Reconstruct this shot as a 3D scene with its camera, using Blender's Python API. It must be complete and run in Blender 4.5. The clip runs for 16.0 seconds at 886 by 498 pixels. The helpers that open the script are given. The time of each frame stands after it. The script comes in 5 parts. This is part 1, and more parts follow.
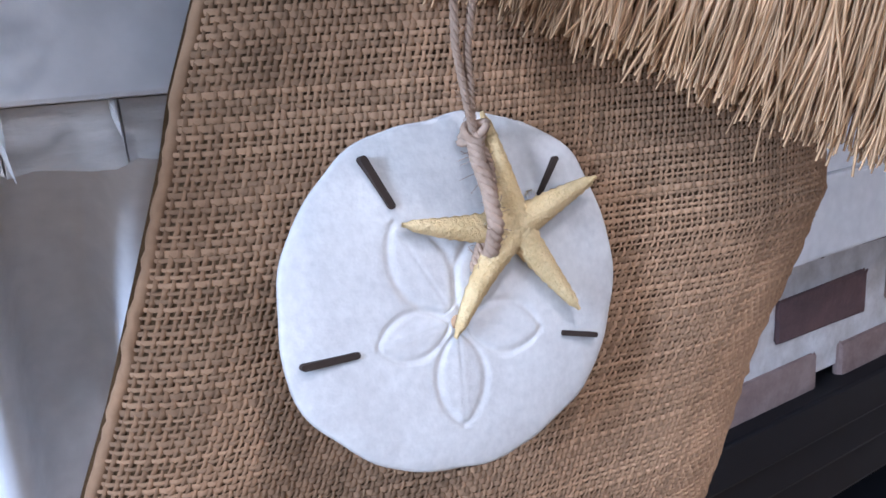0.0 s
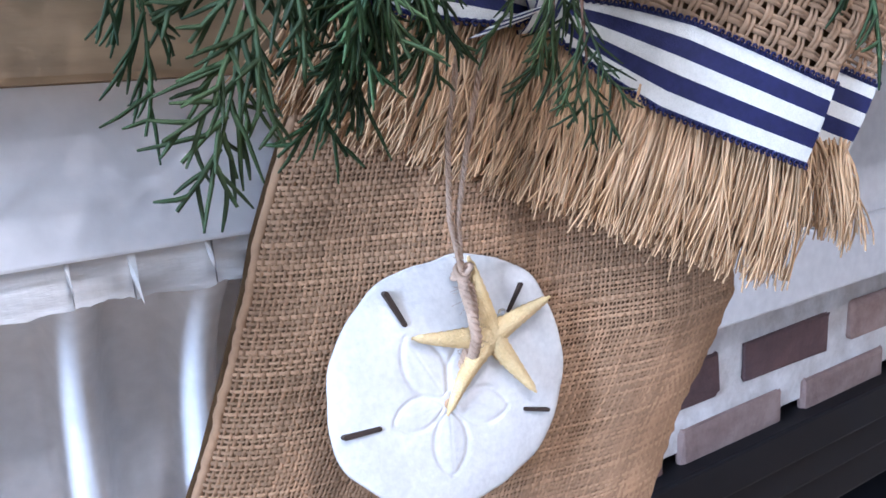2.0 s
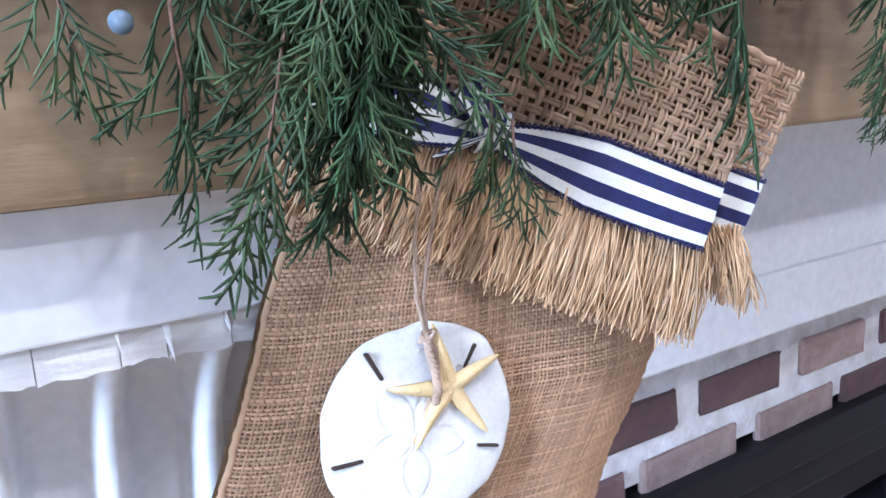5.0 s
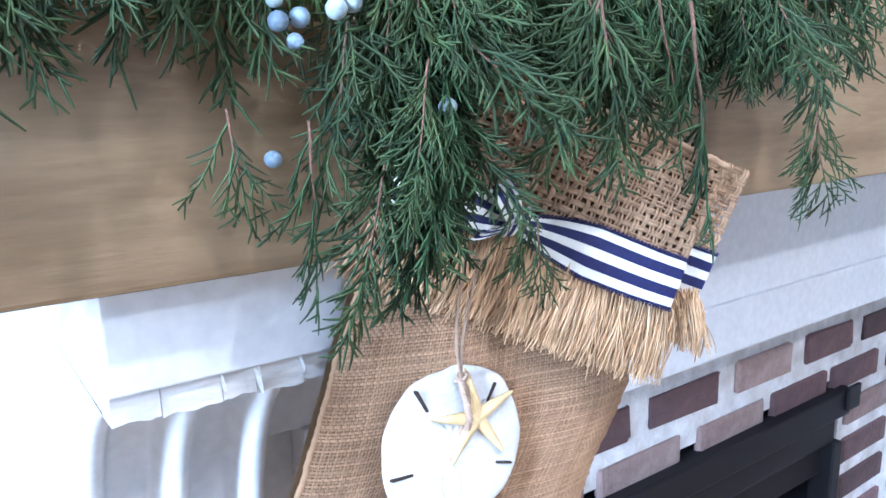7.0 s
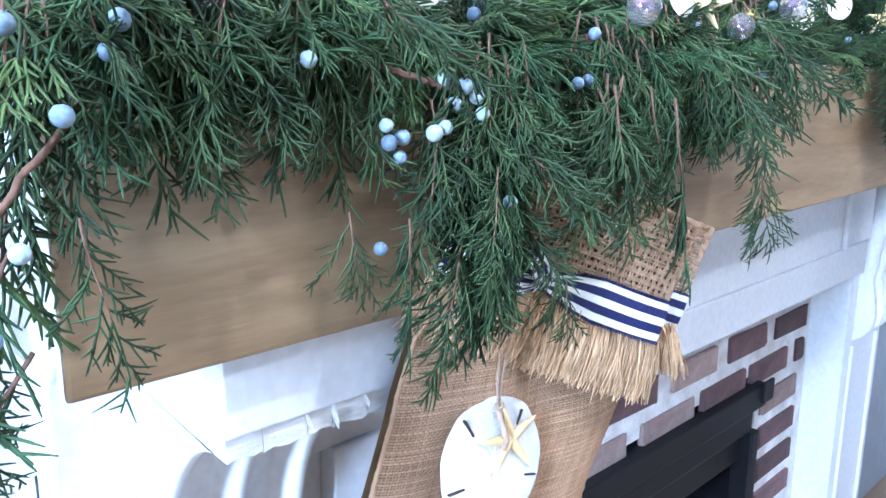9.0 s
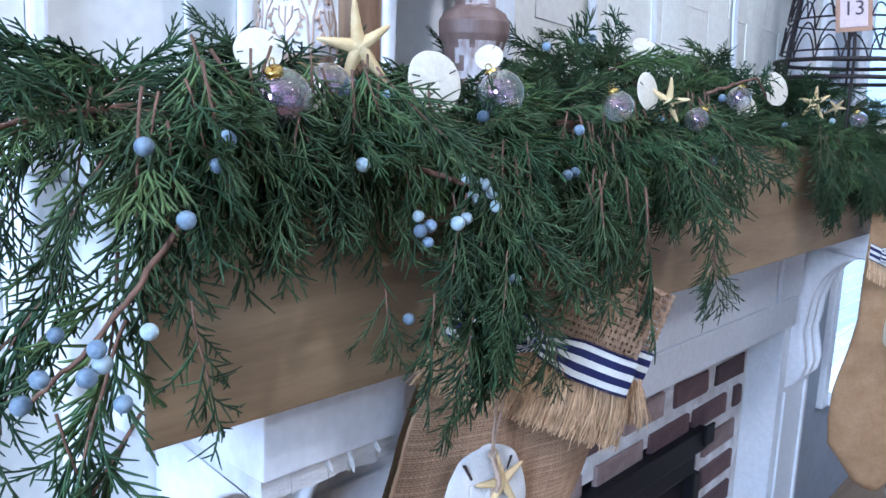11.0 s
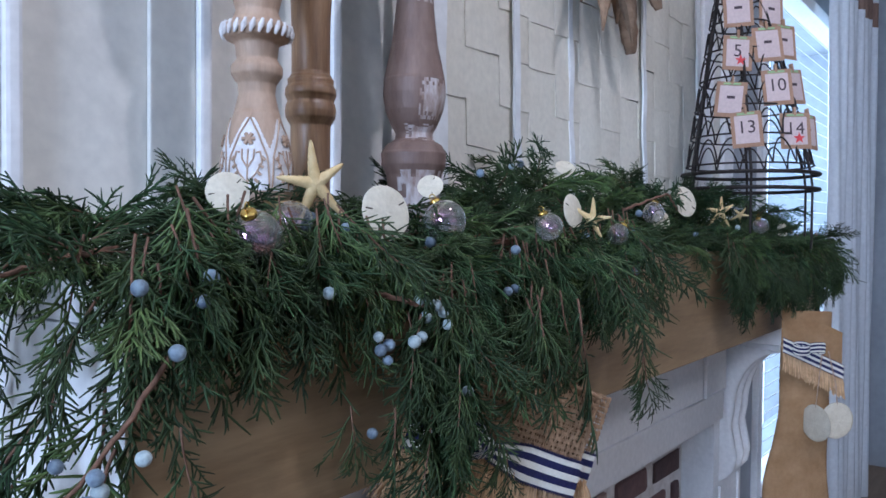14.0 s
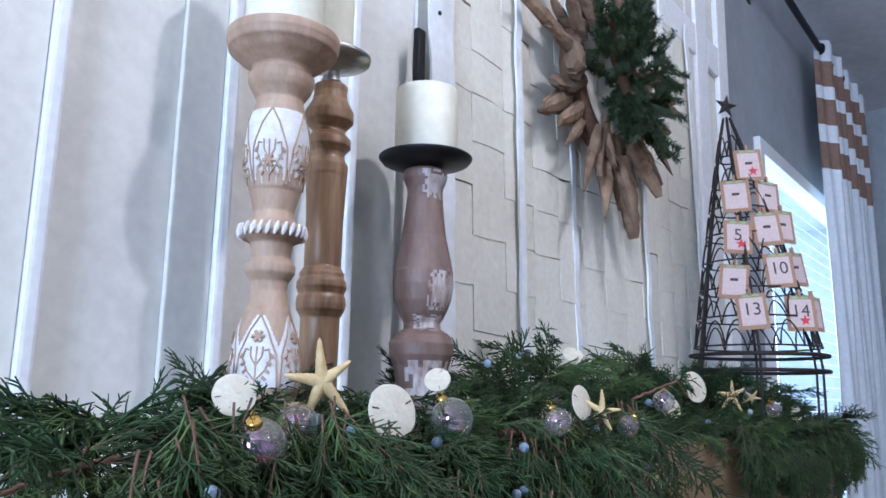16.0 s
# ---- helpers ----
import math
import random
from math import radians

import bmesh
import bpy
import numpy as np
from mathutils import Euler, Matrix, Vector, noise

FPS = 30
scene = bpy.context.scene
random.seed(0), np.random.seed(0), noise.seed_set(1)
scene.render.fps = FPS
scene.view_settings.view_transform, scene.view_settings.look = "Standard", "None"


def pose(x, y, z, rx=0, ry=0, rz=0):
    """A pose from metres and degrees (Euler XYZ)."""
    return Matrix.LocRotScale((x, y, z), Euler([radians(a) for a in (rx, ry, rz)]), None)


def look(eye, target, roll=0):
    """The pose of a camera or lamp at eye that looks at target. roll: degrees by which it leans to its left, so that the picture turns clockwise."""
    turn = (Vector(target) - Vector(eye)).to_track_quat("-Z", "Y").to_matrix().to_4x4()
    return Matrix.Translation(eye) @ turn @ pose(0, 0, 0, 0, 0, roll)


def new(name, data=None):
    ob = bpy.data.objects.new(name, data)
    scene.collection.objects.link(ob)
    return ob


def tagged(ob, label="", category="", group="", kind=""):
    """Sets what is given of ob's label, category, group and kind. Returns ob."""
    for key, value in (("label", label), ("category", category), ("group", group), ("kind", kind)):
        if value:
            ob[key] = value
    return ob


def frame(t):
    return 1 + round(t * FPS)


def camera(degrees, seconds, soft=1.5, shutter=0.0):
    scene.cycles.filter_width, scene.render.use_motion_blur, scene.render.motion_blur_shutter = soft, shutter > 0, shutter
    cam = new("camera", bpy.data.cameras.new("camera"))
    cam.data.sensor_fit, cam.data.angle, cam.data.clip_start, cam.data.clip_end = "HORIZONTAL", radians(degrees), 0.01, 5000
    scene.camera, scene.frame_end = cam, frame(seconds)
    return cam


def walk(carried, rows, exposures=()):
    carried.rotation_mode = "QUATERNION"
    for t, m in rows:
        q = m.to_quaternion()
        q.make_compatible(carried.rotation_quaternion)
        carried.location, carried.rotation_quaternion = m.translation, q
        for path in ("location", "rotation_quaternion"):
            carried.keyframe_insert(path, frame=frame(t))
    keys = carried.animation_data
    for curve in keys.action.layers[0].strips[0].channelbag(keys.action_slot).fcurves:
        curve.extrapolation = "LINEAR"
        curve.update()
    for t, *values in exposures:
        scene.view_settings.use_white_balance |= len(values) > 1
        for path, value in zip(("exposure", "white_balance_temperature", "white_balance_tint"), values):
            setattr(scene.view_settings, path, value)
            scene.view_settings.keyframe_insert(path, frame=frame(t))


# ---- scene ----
cam = camera(59.2, 16.0, 1.6)
PATH = [
    (0, (-0.121, -0.1782, 1.094), (0.9051, 1.4586, 0.5761), -3.73),
    (0.5, (-0.1364, -0.1998, 1.1151), (0.8819, 1.4412, 0.5954), -2.81),
    (1, (-0.1529, -0.2216, 1.1344), (0.855, 1.4265, 0.6168), -2.51),
    (1.5, (-0.1591, -0.2358, 1.1442), (0.8555, 1.413, 0.6418), -2.49),
    (2, (-0.1602, -0.2468, 1.1508), (0.8705, 1.397, 0.6652), -2.89),
    (2.5, (-0.1639, -0.2592, 1.1585), (0.8902, 1.3767, 0.6974), -3.32),
    (3, (-0.1684, -0.2709, 1.1648), (0.8937, 1.3665, 0.7278), -3.34),
    (3.5, (-0.1706, -0.2821, 1.1708), (0.8949, 1.3541, 0.738), -3.2),
    (4, (-0.1755, -0.2902, 1.1762), (0.8897, 1.3484, 0.7515), -2.88),
    (4.2, (-0.1768, -0.2942, 1.1778), (0.8866, 1.3473, 0.76), -2.97),
    (6.5, (-0.2583, -0.3594, 1.2298), (0.8657, 1.2453, 0.8279), -0.42),
    (7, (-0.2895, -0.3665, 1.2476), (0.8982, 1.1901, 0.8396), -0.48),
    (7.5, (-0.3257, -0.3596, 1.2654), (0.9134, 1.1559, 0.8556), -0.03),
    (8, (-0.3561, -0.3647, 1.2804), (0.9266, 1.1124, 0.8646), 0.13),
    (8.5, (-0.3857, -0.3726, 1.297), (0.9401, 1.0608, 0.8639), -0.04),
    (9, (-0.4168, -0.3772, 1.3131), (0.9384, 1.031, 0.8886), 0.16),
    (9.5, (-0.4461, -0.3803, 1.3242), (0.9344, 1.0101, 0.923), 0.52),
    (10, (-0.4714, -0.3822, 1.3304), (0.9426, 0.9823, 0.9581), 0.99),
    (10.2, (-0.4797, -0.3853, 1.3368), (0.9449, 0.971, 0.9747), 1.43),
    (12.5, (-0.5502, -0.4051, 1.3683), (0.997, 0.8361, 1.1122), 1.67),
    (13, (-0.5582, -0.411, 1.3743), (1.0087, 0.8148, 1.1689), 1.15),
    (13.5, (-0.5641, -0.4155, 1.3742), (1.0214, 0.795, 1.2302), 0.91),
    (14, (-0.564, -0.4151, 1.3689), (1.0366, 0.783, 1.3167), 0.52),
    (14.5, (-0.5652, -0.4104, 1.37), (1.0319, 0.7895, 1.4679), 0.41),
    (15, (-0.5675, -0.4097, 1.376), (1.0092, 0.8001, 1.6003), 0.74),
    (15.5, (-0.5687, -0.4153, 1.3846), (0.9981, 0.7899, 1.6891), 0.94),
    (16, (-0.5694, -0.4184, 1.3984), (0.9903, 0.779, 1.7639), 1.07),
]
EXPOSURES = [(0.0, -0.42, 5700, 17), (1.5, 0.0, 5650, 16), (2.5, 0.08, 5650, 16), (3.5, 0.27, 5600, 15), (4.2, 0.24, 5600, 15), (6.5, 0.68, 5400, 11), (9.0, 0.66, 5150, 9), (10.0, 0.22, 5150, 10), (12.5, -0.92, 5600, 16), (14.0, -1.12, 5700, 15), (14.5, -1.0, 5700, 14), (16.0, -0.84, 5700, 14)]
walk(cam, [(t, look(eye, target, roll)) for t, eye, target, roll in PATH], EXPOSURES)

# ---- world and light ----
world = bpy.data.worlds.new("world")
scene.world = world
world.use_nodes = True
wn = world.node_tree
sky = wn.nodes.new("ShaderNodeTexSky")
sky.sky_type, sky.sun_disc, sky.sun_elevation, sky.sun_rotation = "NISHITA", False, radians(35), radians(200)
wn.links.new(sky.outputs[0], wn.nodes["Background"].inputs[0])
wn.nodes["Background"].inputs[1].default_value = 0.12


def lamp(name, kind, m, energy, colour, size=0.1, size_y=None):
    d = bpy.data.lights.new(name, kind)
    d.energy, d.color = energy, colour
    if kind == "AREA":
        d.shape = "RECTANGLE" if size_y else "DISK"
        d.size = size
        if size_y:
            d.size_y = size_y
    else:
        d.shadow_soft_size = size
    ob = new(name, d)
    ob.matrix_world = m
    return ob


# three recessed ceiling lights in front of the mantel, daylight from the window in the side wall
for name, x, y, watts in (("ceiling_light_a", 0.05, -1.0, 42), ("ceiling_light_b", -0.05, -2.5, 34), ("ceiling_light_c", 1.55, -2.3, 20)):
    lamp(name, "AREA", look((x, y, 3.12), (0.3 + 0.5 * x, 0.1, 1.3)), watts, (0.97, 0.95, 0.99), 0.09)
lamp("window_daylight_side", "AREA", look((-4.0, -0.9, 2.05), (0.0, 0.1, 1.1)), 345, (0.62, 0.78, 1.0), 0.8, 1.1)
lamp("window_daylight_far", "AREA", look((3.0, 0.27, 1.4), (1.7, -1.4, 1.0)), 14, (0.62, 0.78, 1.0), 1.1, 1.5)
# soft fill added from the far end of the room, where no window stands
lamp("room_fill", "AREA", look((-0.4, -3.3, 1.7), (0.3, 0.2, 1.1)), 7, (0.80, 0.88, 1.0), 2.6, 1.6)


# ---- materials ----
def mat(name, colour, rough=0.6, metal=0.0, second=None, scale=30.0, stretch=(1, 1, 1), bump=0.0, bump_scale=None, fine=None, island=0.0, per_object=0.0, spec=0.5):
    """Principled material: two-scale noise between colour and second, optional bump, and random brightness per piece."""
    m = bpy.data.materials.new(name)
    m.use_nodes = True
    nt = m.node_tree
    b = nt.nodes["Principled BSDF"]
    b.inputs["Roughness"].default_value, b.inputs["Metallic"].default_value = rough, metal
    b.inputs["Specular IOR Level"].default_value = spec
    tc = nt.nodes.new("ShaderNodeTexCoord")
    mp = nt.nodes.new("ShaderNodeMapping")
    mp.inputs["Scale"].default_value = stretch
    nt.links.new(tc.outputs["Object"], mp.inputs[0])
    n1 = nt.nodes.new("ShaderNodeTexNoise")
    n1.inputs["Scale"].default_value, n1.inputs["Detail"].default_value, n1.inputs["Roughness"].default_value = scale, 6, 0.62
    nt.links.new(mp.outputs[0], n1.inputs["Vector"])
    ramp = nt.nodes.new("ShaderNodeValToRGB")
    ramp.color_ramp.elements[0].position, ramp.color_ramp.elements[1].position = 0.34, 0.66
    second = second or tuple(c * 0.86 for c in colour)
    ramp.color_ramp.elements[0].color, ramp.color_ramp.elements[1].color = (*second, 1), (*colour, 1)
    nt.links.new(n1.outputs[0], ramp.inputs[0])
    out = ramp.outputs[0]
    n2 = nt.nodes.new("ShaderNodeTexNoise")
    n2.inputs["Scale"].default_value, n2.inputs["Detail"].default_value = (fine or scale * 5), 4
    nt.links.new(mp.outputs[0], n2.inputs["Vector"])
    mr = nt.nodes.new("ShaderNodeMapRange")
    mr.inputs["To Min"].default_value, mr.inputs["To Max"].default_value = 0.84, 1.14
    nt.links.new(n2.outputs[0], mr.inputs["Value"])
    hs = nt.nodes.new("ShaderNodeHueSaturation")
    nt.links.new(out, hs.inputs["Color"])
    nt.links.new(mr.outputs[0], hs.inputs["Value"])
    out = hs.outputs[0]
    for amount, node, socket in ((island, "ShaderNodeNewGeometry", "Random Per Island"), (per_object, "ShaderNodeObjectInfo", "Random")):
        if amount:
            g = nt.nodes.new(node)
            r = nt.nodes.new("ShaderNodeMapRange")
            r.inputs["To Min"].default_value, r.inputs["To Max"].default_value = 1 - amount, 1 + amount
            nt.links.new(g.outputs[socket], r.inputs["Value"])
            h = nt.nodes.new("ShaderNodeHueSaturation")
            nt.links.new(out, h.inputs["Color"])
            nt.links.new(r.outputs[0], h.inputs["Value"])
            out = h.outputs[0]
    nt.links.new(out, b.inputs["Base Color"])
    if bump:
        n3 = nt.nodes.new("ShaderNodeTexNoise")
        n3.inputs["Scale"].default_value, n3.inputs["Detail"].default_value = (bump_scale or scale * 3), 5
        nt.links.new(mp.outputs[0], n3.inputs["Vector"])
        bp = nt.nodes.new("ShaderNodeBump")
        bp.inputs["Strength"].default_value, bp.inputs["Distance"].default_value = bump, 0.004
        nt.links.new(n3.outputs[0], bp.inputs["Height"])
        nt.links.new(bp.outputs[0], b.inputs["Normal"])
    return m


WHITE = mat("white_trim_paint", (0.78, 0.77, 0.76), 0.42, second=(0.755, 0.745, 0.735), scale=6, bump=0.08, bump_scale=60, fine=90)
WALL = mat("cream_panel_paint", (0.72, 0.69, 0.62), 0.5, second=(0.66, 0.63, 0.57), scale=4, bump=0.06, bump_scale=80, fine=70)
PEEL = mat("chipped_white_paint", (0.76, 0.75, 0.73), 0.6, second=(0.60, 0.55, 0.49), scale=26, bump=0.5, bump_scale=70, stretch=(0.5, 1, 2.2))
GREY = mat("grey_wall_paint", (0.36, 0.38, 0.41), 0.6, scale=5, bump=0.04)
CEIL = mat("ceiling_paint", (0.78, 0.79, 0.80), 0.8, scale=4)
BEAM = mat("tan_stained_wood", (0.335, 0.225, 0.120), 0.55, second=(0.195, 0.122, 0.060), scale=5, stretch=(0.8, 5, 6), bump=0.15, bump_scale=30, fine=38)
FLOOR = mat("brown_floor_wood", (0.30, 0.20, 0.12), 0.4, second=(0.22, 0.14, 0.08), scale=4, stretch=(1, 8, 1), bump=0.1)
BRICK = mat("whitewashed_red_brick", (0.145, 0.080, 0.074), 0.85, second=(0.080, 0.048, 0.050), scale=18, bump=0.6, bump_scale=90, per_object=0.35)
BRICKPALE = mat("whitewashed_pale_brick", (0.37, 0.27, 0.235), 0.85, second=(0.23, 0.15, 0.13), scale=22, bump=0.6, bump_scale=90, per_object=0.2)
MORTAR = mat("pale_mortar", (0.80, 0.78, 0.76), 0.9, second=(0.52, 0.48, 0.44), scale=16, bump=0.6, bump_scale=110)
BLACK = mat("black_painted_steel", (0.009, 0.009, 0.011), 0.5, scale=20, spec=0.25)
SOOT = mat("dark_firebox_lining", (0.008, 0.008, 0.010), 0.8, scale=20, spec=0.1)
BURLAP = mat("burlap_yarn", (0.43, 0.262, 0.150), 0.85, second=(0.27, 0.158, 0.088), scale=17, fine=520, island=0.24, spec=0.15)
# darker burlap: the shade seen through weave and fringe, put into the colour
BURLAPSHADE = mat("burlap_painted_shade", (0.15, 0.088, 0.043), 0.95, second=(0.10, 0.058, 0.028), scale=40, spec=0.1)
BURLAPFAR = mat("burlap_cloth", (0.37, 0.225, 0.115), 0.9, second=(0.29, 0.165, 0.08), scale=26, bump=0.5, bump_scale=420, spec=0.1)
JUTE = mat("coarse_jute_yarn", (0.38, 0.245, 0.148), 0.85, second=(0.26, 0.158, 0.09), scale=45, fine=700, island=0.12, spec=0.15)
FRINGE = mat("jute_fringe_fibre", (0.56, 0.36, 0.20), 0.7, second=(0.41, 0.25, 0.125), scale=60, island=0.34, spec=0.25)
TWINE = mat("jute_twine", (0.46, 0.33, 0.24), 0.9, second=(0.33, 0.22, 0.15), scale=120, fine=900, spec=0.1)
SHELL = mat("bleached_shell", (0.67, 0.645, 0.60), 0.62, second=(0.57, 0.54, 0.50), scale=45, bump=0.10, bump_scale=500, fine=420, spec=0.35)
SHELLDIM = mat("cream_shell", (0.64, 0.575, 0.45), 0.7, second=(0.54, 0.47, 0.35), scale=60, bump=0.15, bump_scale=500, spec=0.3)
# near-black that stands for the shade inside the shells' slots
SLOTSHADE = mat("painted_slot_shade", (0.035, 0.02, 0.012), 0.9, scale=90)
RUST = mat("brown_centre_mark", (0.38, 0.19, 0.08), 0.85, second=(0.55, 0.38, 0.24), scale=160)
STAR = mat("dried_starfish", (0.76, 0.57, 0.30), 0.75, second=(0.64, 0.44, 0.20), scale=90, bump=0.45, bump_scale=1100, fine=900, spec=0.3)
NEEDLE = mat("juniper_needle", (0.052, 0.078, 0.026), 0.62, second=(0.020, 0.038, 0.015), scale=22, island=0.34, per_object=0.30, spec=0.25)
NEEDLEBLUE = mat("bluish_juniper_needle", (0.044, 0.086, 0.030), 0.62, second=(0.020, 0.044, 0.018), scale=22, island=0.34, per_object=0.28, spec=0.25)
NEEDLELIGHT = mat("young_juniper_needle", (0.105, 0.150, 0.042), 0.55, second=(0.05, 0.095, 0.032), scale=22, island=0.28, per_object=0.2, spec=0.35)
FIR = mat("fir_needle", (0.036, 0.058, 0.024), 0.6, second=(0.02, 0.034, 0.016), scale=30, island=0.35, spec=0.3)
BARK = mat("reddish_twig_bark", (0.17, 0.085, 0.05), 0.85, second=(0.10, 0.05, 0.03), scale=120, bump=0.3)
BERRY = mat("waxy_blue_berry", (0.21, 0.27, 0.31), 0.6, second=(0.09, 0.12, 0.17), scale=110, island=0.15, per_object=0.35, spec=0.4)
BERRYPALE = mat("waxy_pale_berry", (0.38, 0.44, 0.44), 0.6, second=(0.22, 0.27, 0.28), scale=130, per_object=0.2, spec=0.4)
WASHED = mat("whitewashed_carved_wood", (0.48, 0.335, 0.235), 0.65, second=(0.36, 0.23, 0.15), scale=16, stretch=(3, 3, 0.6), bump=0.2, bump_scale=90, fine=130)
WASHWHITE = mat("white_rubbed_carving", (0.74, 0.72, 0.71), 0.65, second=(0.62, 0.56, 0.53), scale=70, bump=0.25, bump_scale=260)
OAK = mat("golden_turned_wood", (0.36, 0.215, 0.115), 0.38, second=(0.19, 0.10, 0.050), scale=22, stretch=(4, 4, 0.5), bump=0.12, fine=120)
BROWN = mat("brown_rubbed_wood", (0.215, 0.138, 0.108), 0.55, second=(0.14, 0.082, 0.062), scale=18, stretch=(3, 3, 0.7), bump=0.2, bump_scale=80)
BROWNWORN = mat("worn_white_patches", (0.58, 0.52, 0.50), 0.6, second=(0.25, 0.155, 0.115), scale=55, stretch=(1.6, 1.6, 0.5), bump=0.2)
WAX = mat("ivory_candle_wax", (0.80, 0.75, 0.60), 0.5, second=(0.77, 0.71, 0.55), scale=14, spec=0.4)
SILVER = mat("pewter_plate", (0.42, 0.40, 0.36), 0.28, 1.0, scale=30)
IRON = mat("black_iron", (0.022, 0.021, 0.022), 0.45, 0.6, scale=40, bump=0.1)
BASKET = mat("cream_woven_slat", (0.72, 0.68, 0.58), 0.6, second=(0.66, 0.61, 0.51), scale=9, bump=0.1, bump_scale=120, fine=90)
BASKETWHITE = mat("white_basket_strip", (0.80, 0.80, 0.79), 0.5, scale=12, bump=0.08)
DRIFT = mat("weathered_driftwood", (0.225, 0.145, 0.09), 0.85, second=(0.12, 0.072, 0.042), scale=30, stretch=(1, 1, 0.25), bump=0.6, bump_scale=150, per_object=0.3, island=0.2)
WIRE = mat("rusty_dark_wire", (0.045, 0.033, 0.028), 0.6, 0.5, second=(0.02, 0.016, 0.015), scale=160, bump=0.3)
KRAFT = mat("kraft_card", (0.36, 0.205, 0.125), 0.8, scale=120)
PAPER = mat("pale_pink_paper", (0.58, 0.45, 0.42), 0.8, scale=150)
INK = mat("dark_ink", (0.06, 0.035, 0.04), 0.7, scale=90)
RED = mat("red_cut_paper", (0.62, 0.05, 0.055), 0.7, scale=90)
GREENBOW = mat("light_green_twine", (0.30, 0.42, 0.20), 0.8, scale=90)
CURTAIN = mat("white_curtain_linen", (0.74, 0.77, 0.80), 0.85, second=(0.68, 0.71, 0.75), scale=12, bump=0.2, bump_scale=500)
CURTAINBROWN = mat("brown_curtain_band", (0.25, 0.155, 0.115), 0.85, second=(0.20, 0.12, 0.09), scale=60, bump=0.2, bump_scale=500)
STRIPECLOTH = mat("navy_cloth", (0.022, 0.028, 0.075), 0.8, scale=80)
RIBBONWHITE = mat("ivory_ribbon_cloth", (0.72, 0.69, 0.62), 0.75, second=(0.65, 0.62, 0.54), scale=220, bump=0.3, bump_scale=1800, spec=0.2)
RIBBONNAVY = mat("navy_ribbon_cloth", (0.018, 0.020, 0.085), 0.6, second=(0.012, 0.014, 0.06), scale=220, bump=0.3, bump_scale=1800, spec=0.3)
GOLD = mat("gold_cap", (0.75, 0.50, 0.14), 0.25, 1.0, scale=60)


def glass_mat():
    """Thin iridescent glass: clear, with a coloured thin film."""
    m = bpy.data.materials.new("iridescent_glass")
    m.use_nodes = True
    b = m.node_tree.nodes["Principled BSDF"]
    b.inputs["Base Color"].default_value = (0.95, 0.95, 0.98, 1)
    b.inputs["Roughness"].default_value, b.inputs["IOR"].default_value = 0.03, 1.5
    b.inputs["Transmission Weight"].default_value = 0.97
    b.inputs["Coat Weight"].default_value = 0.5
    b.inputs["Thin Film Thickness"].default_value, b.inputs["Thin Film IOR"].default_value = 430, 1.8
    return m


GLASS = glass_mat()


def glow_mat(name, colour, strength):
    m = bpy.data.materials.new(name)
    m.use_nodes = True
    b = m.node_tree.nodes["Principled BSDF"]
    b.inputs["Base Color"].default_value = (*colour, 1)
    b.inputs["Emission Color"].default_value, b.inputs["Emission Strength"].default_value = (*colour, 1), strength
    return m


SKYGLOW = glow_mat("bright_outdoors", (0.66, 0.85, 1.0), 6.5)


# ---- mesh helpers ----
def thing(name, label, category, loc=(0, 0, 0), group="", kind=""):
    ob = new(name)
    ob.empty_display_size = 0.02
    ob.location = loc
    return tagged(ob, label, category, group, kind)


def place(ob, parent):
    if parent is not None:
        ob.parent = parent
    return ob


def part(name, bm, material, parent=None, label="", smooth=False):
    me = bpy.data.meshes.new(name)
    bm.to_mesh(me)
    bm.free()
    me.materials.append(material)
    if smooth:
        me.polygons.foreach_set("use_smooth", [True] * len(me.polygons))
    return tagged(place(new(name, me), parent), label)


def raw(name, verts, faces, material, parent=None, label="", smooth=True):
    me = bpy.data.meshes.new(name)
    me.from_pydata(np.asarray(verts, float).tolist(), [], faces if isinstance(faces, list) else faces.tolist())
    for m in (material if isinstance(material, (list, tuple)) else (material,)):
        me.materials.append(m)
    if smooth:
        me.polygons.foreach_set("use_smooth", [True] * len(me.polygons))
    me.update()
    return tagged(place(new(name, me), parent), label)


def box(x0, x1, y0, y1, z0, z1, bevel=0.0, bm=None, seg=2):
    own = bmesh.new()
    bmesh.ops.create_cube(own, size=1, matrix=Matrix.Translation(((x0 + x1) / 2, (y0 + y1) / 2, (z0 + z1) / 2)) @ Matrix.Diagonal((x1 - x0, y1 - y0, z1 - z0, 1)))
    if bevel:
        bmesh.ops.bevel(own, geom=own.edges[:], offset=bevel, segments=seg, affect="EDGES", profile=0.6)
    if bm is None:
        return own
    tmp = bpy.data.meshes.new("tmp")
    own.to_mesh(tmp)
    own.free()
    bm.from_mesh(tmp)
    bpy.data.meshes.remove(tmp)
    return bm


def lathe(rows, seg=48, ripple=None):
    """Verts and quads of a turned solid; rows of (radius, z) from the bottom up."""
    vs, fs = [], []
    for r, z in rows:
        for i in range(seg):
            a = 2 * math.pi * i / seg
            k = 1 + (ripple(a, z) if ripple else 0)
            vs.append((r * k * math.cos(a), r * k * math.sin(a), z))
    n = len(rows)
    for j in range(n - 1):
        for i in range(seg):
            k = (i + 1) % seg
            fs.append((j * seg + i, j * seg + k, (j + 1) * seg + k, (j + 1) * seg + i))
    fs.append(tuple(range(seg))[::-1])
    fs.append(tuple((n - 1) * seg + i for i in range(seg)))
    return vs, fs


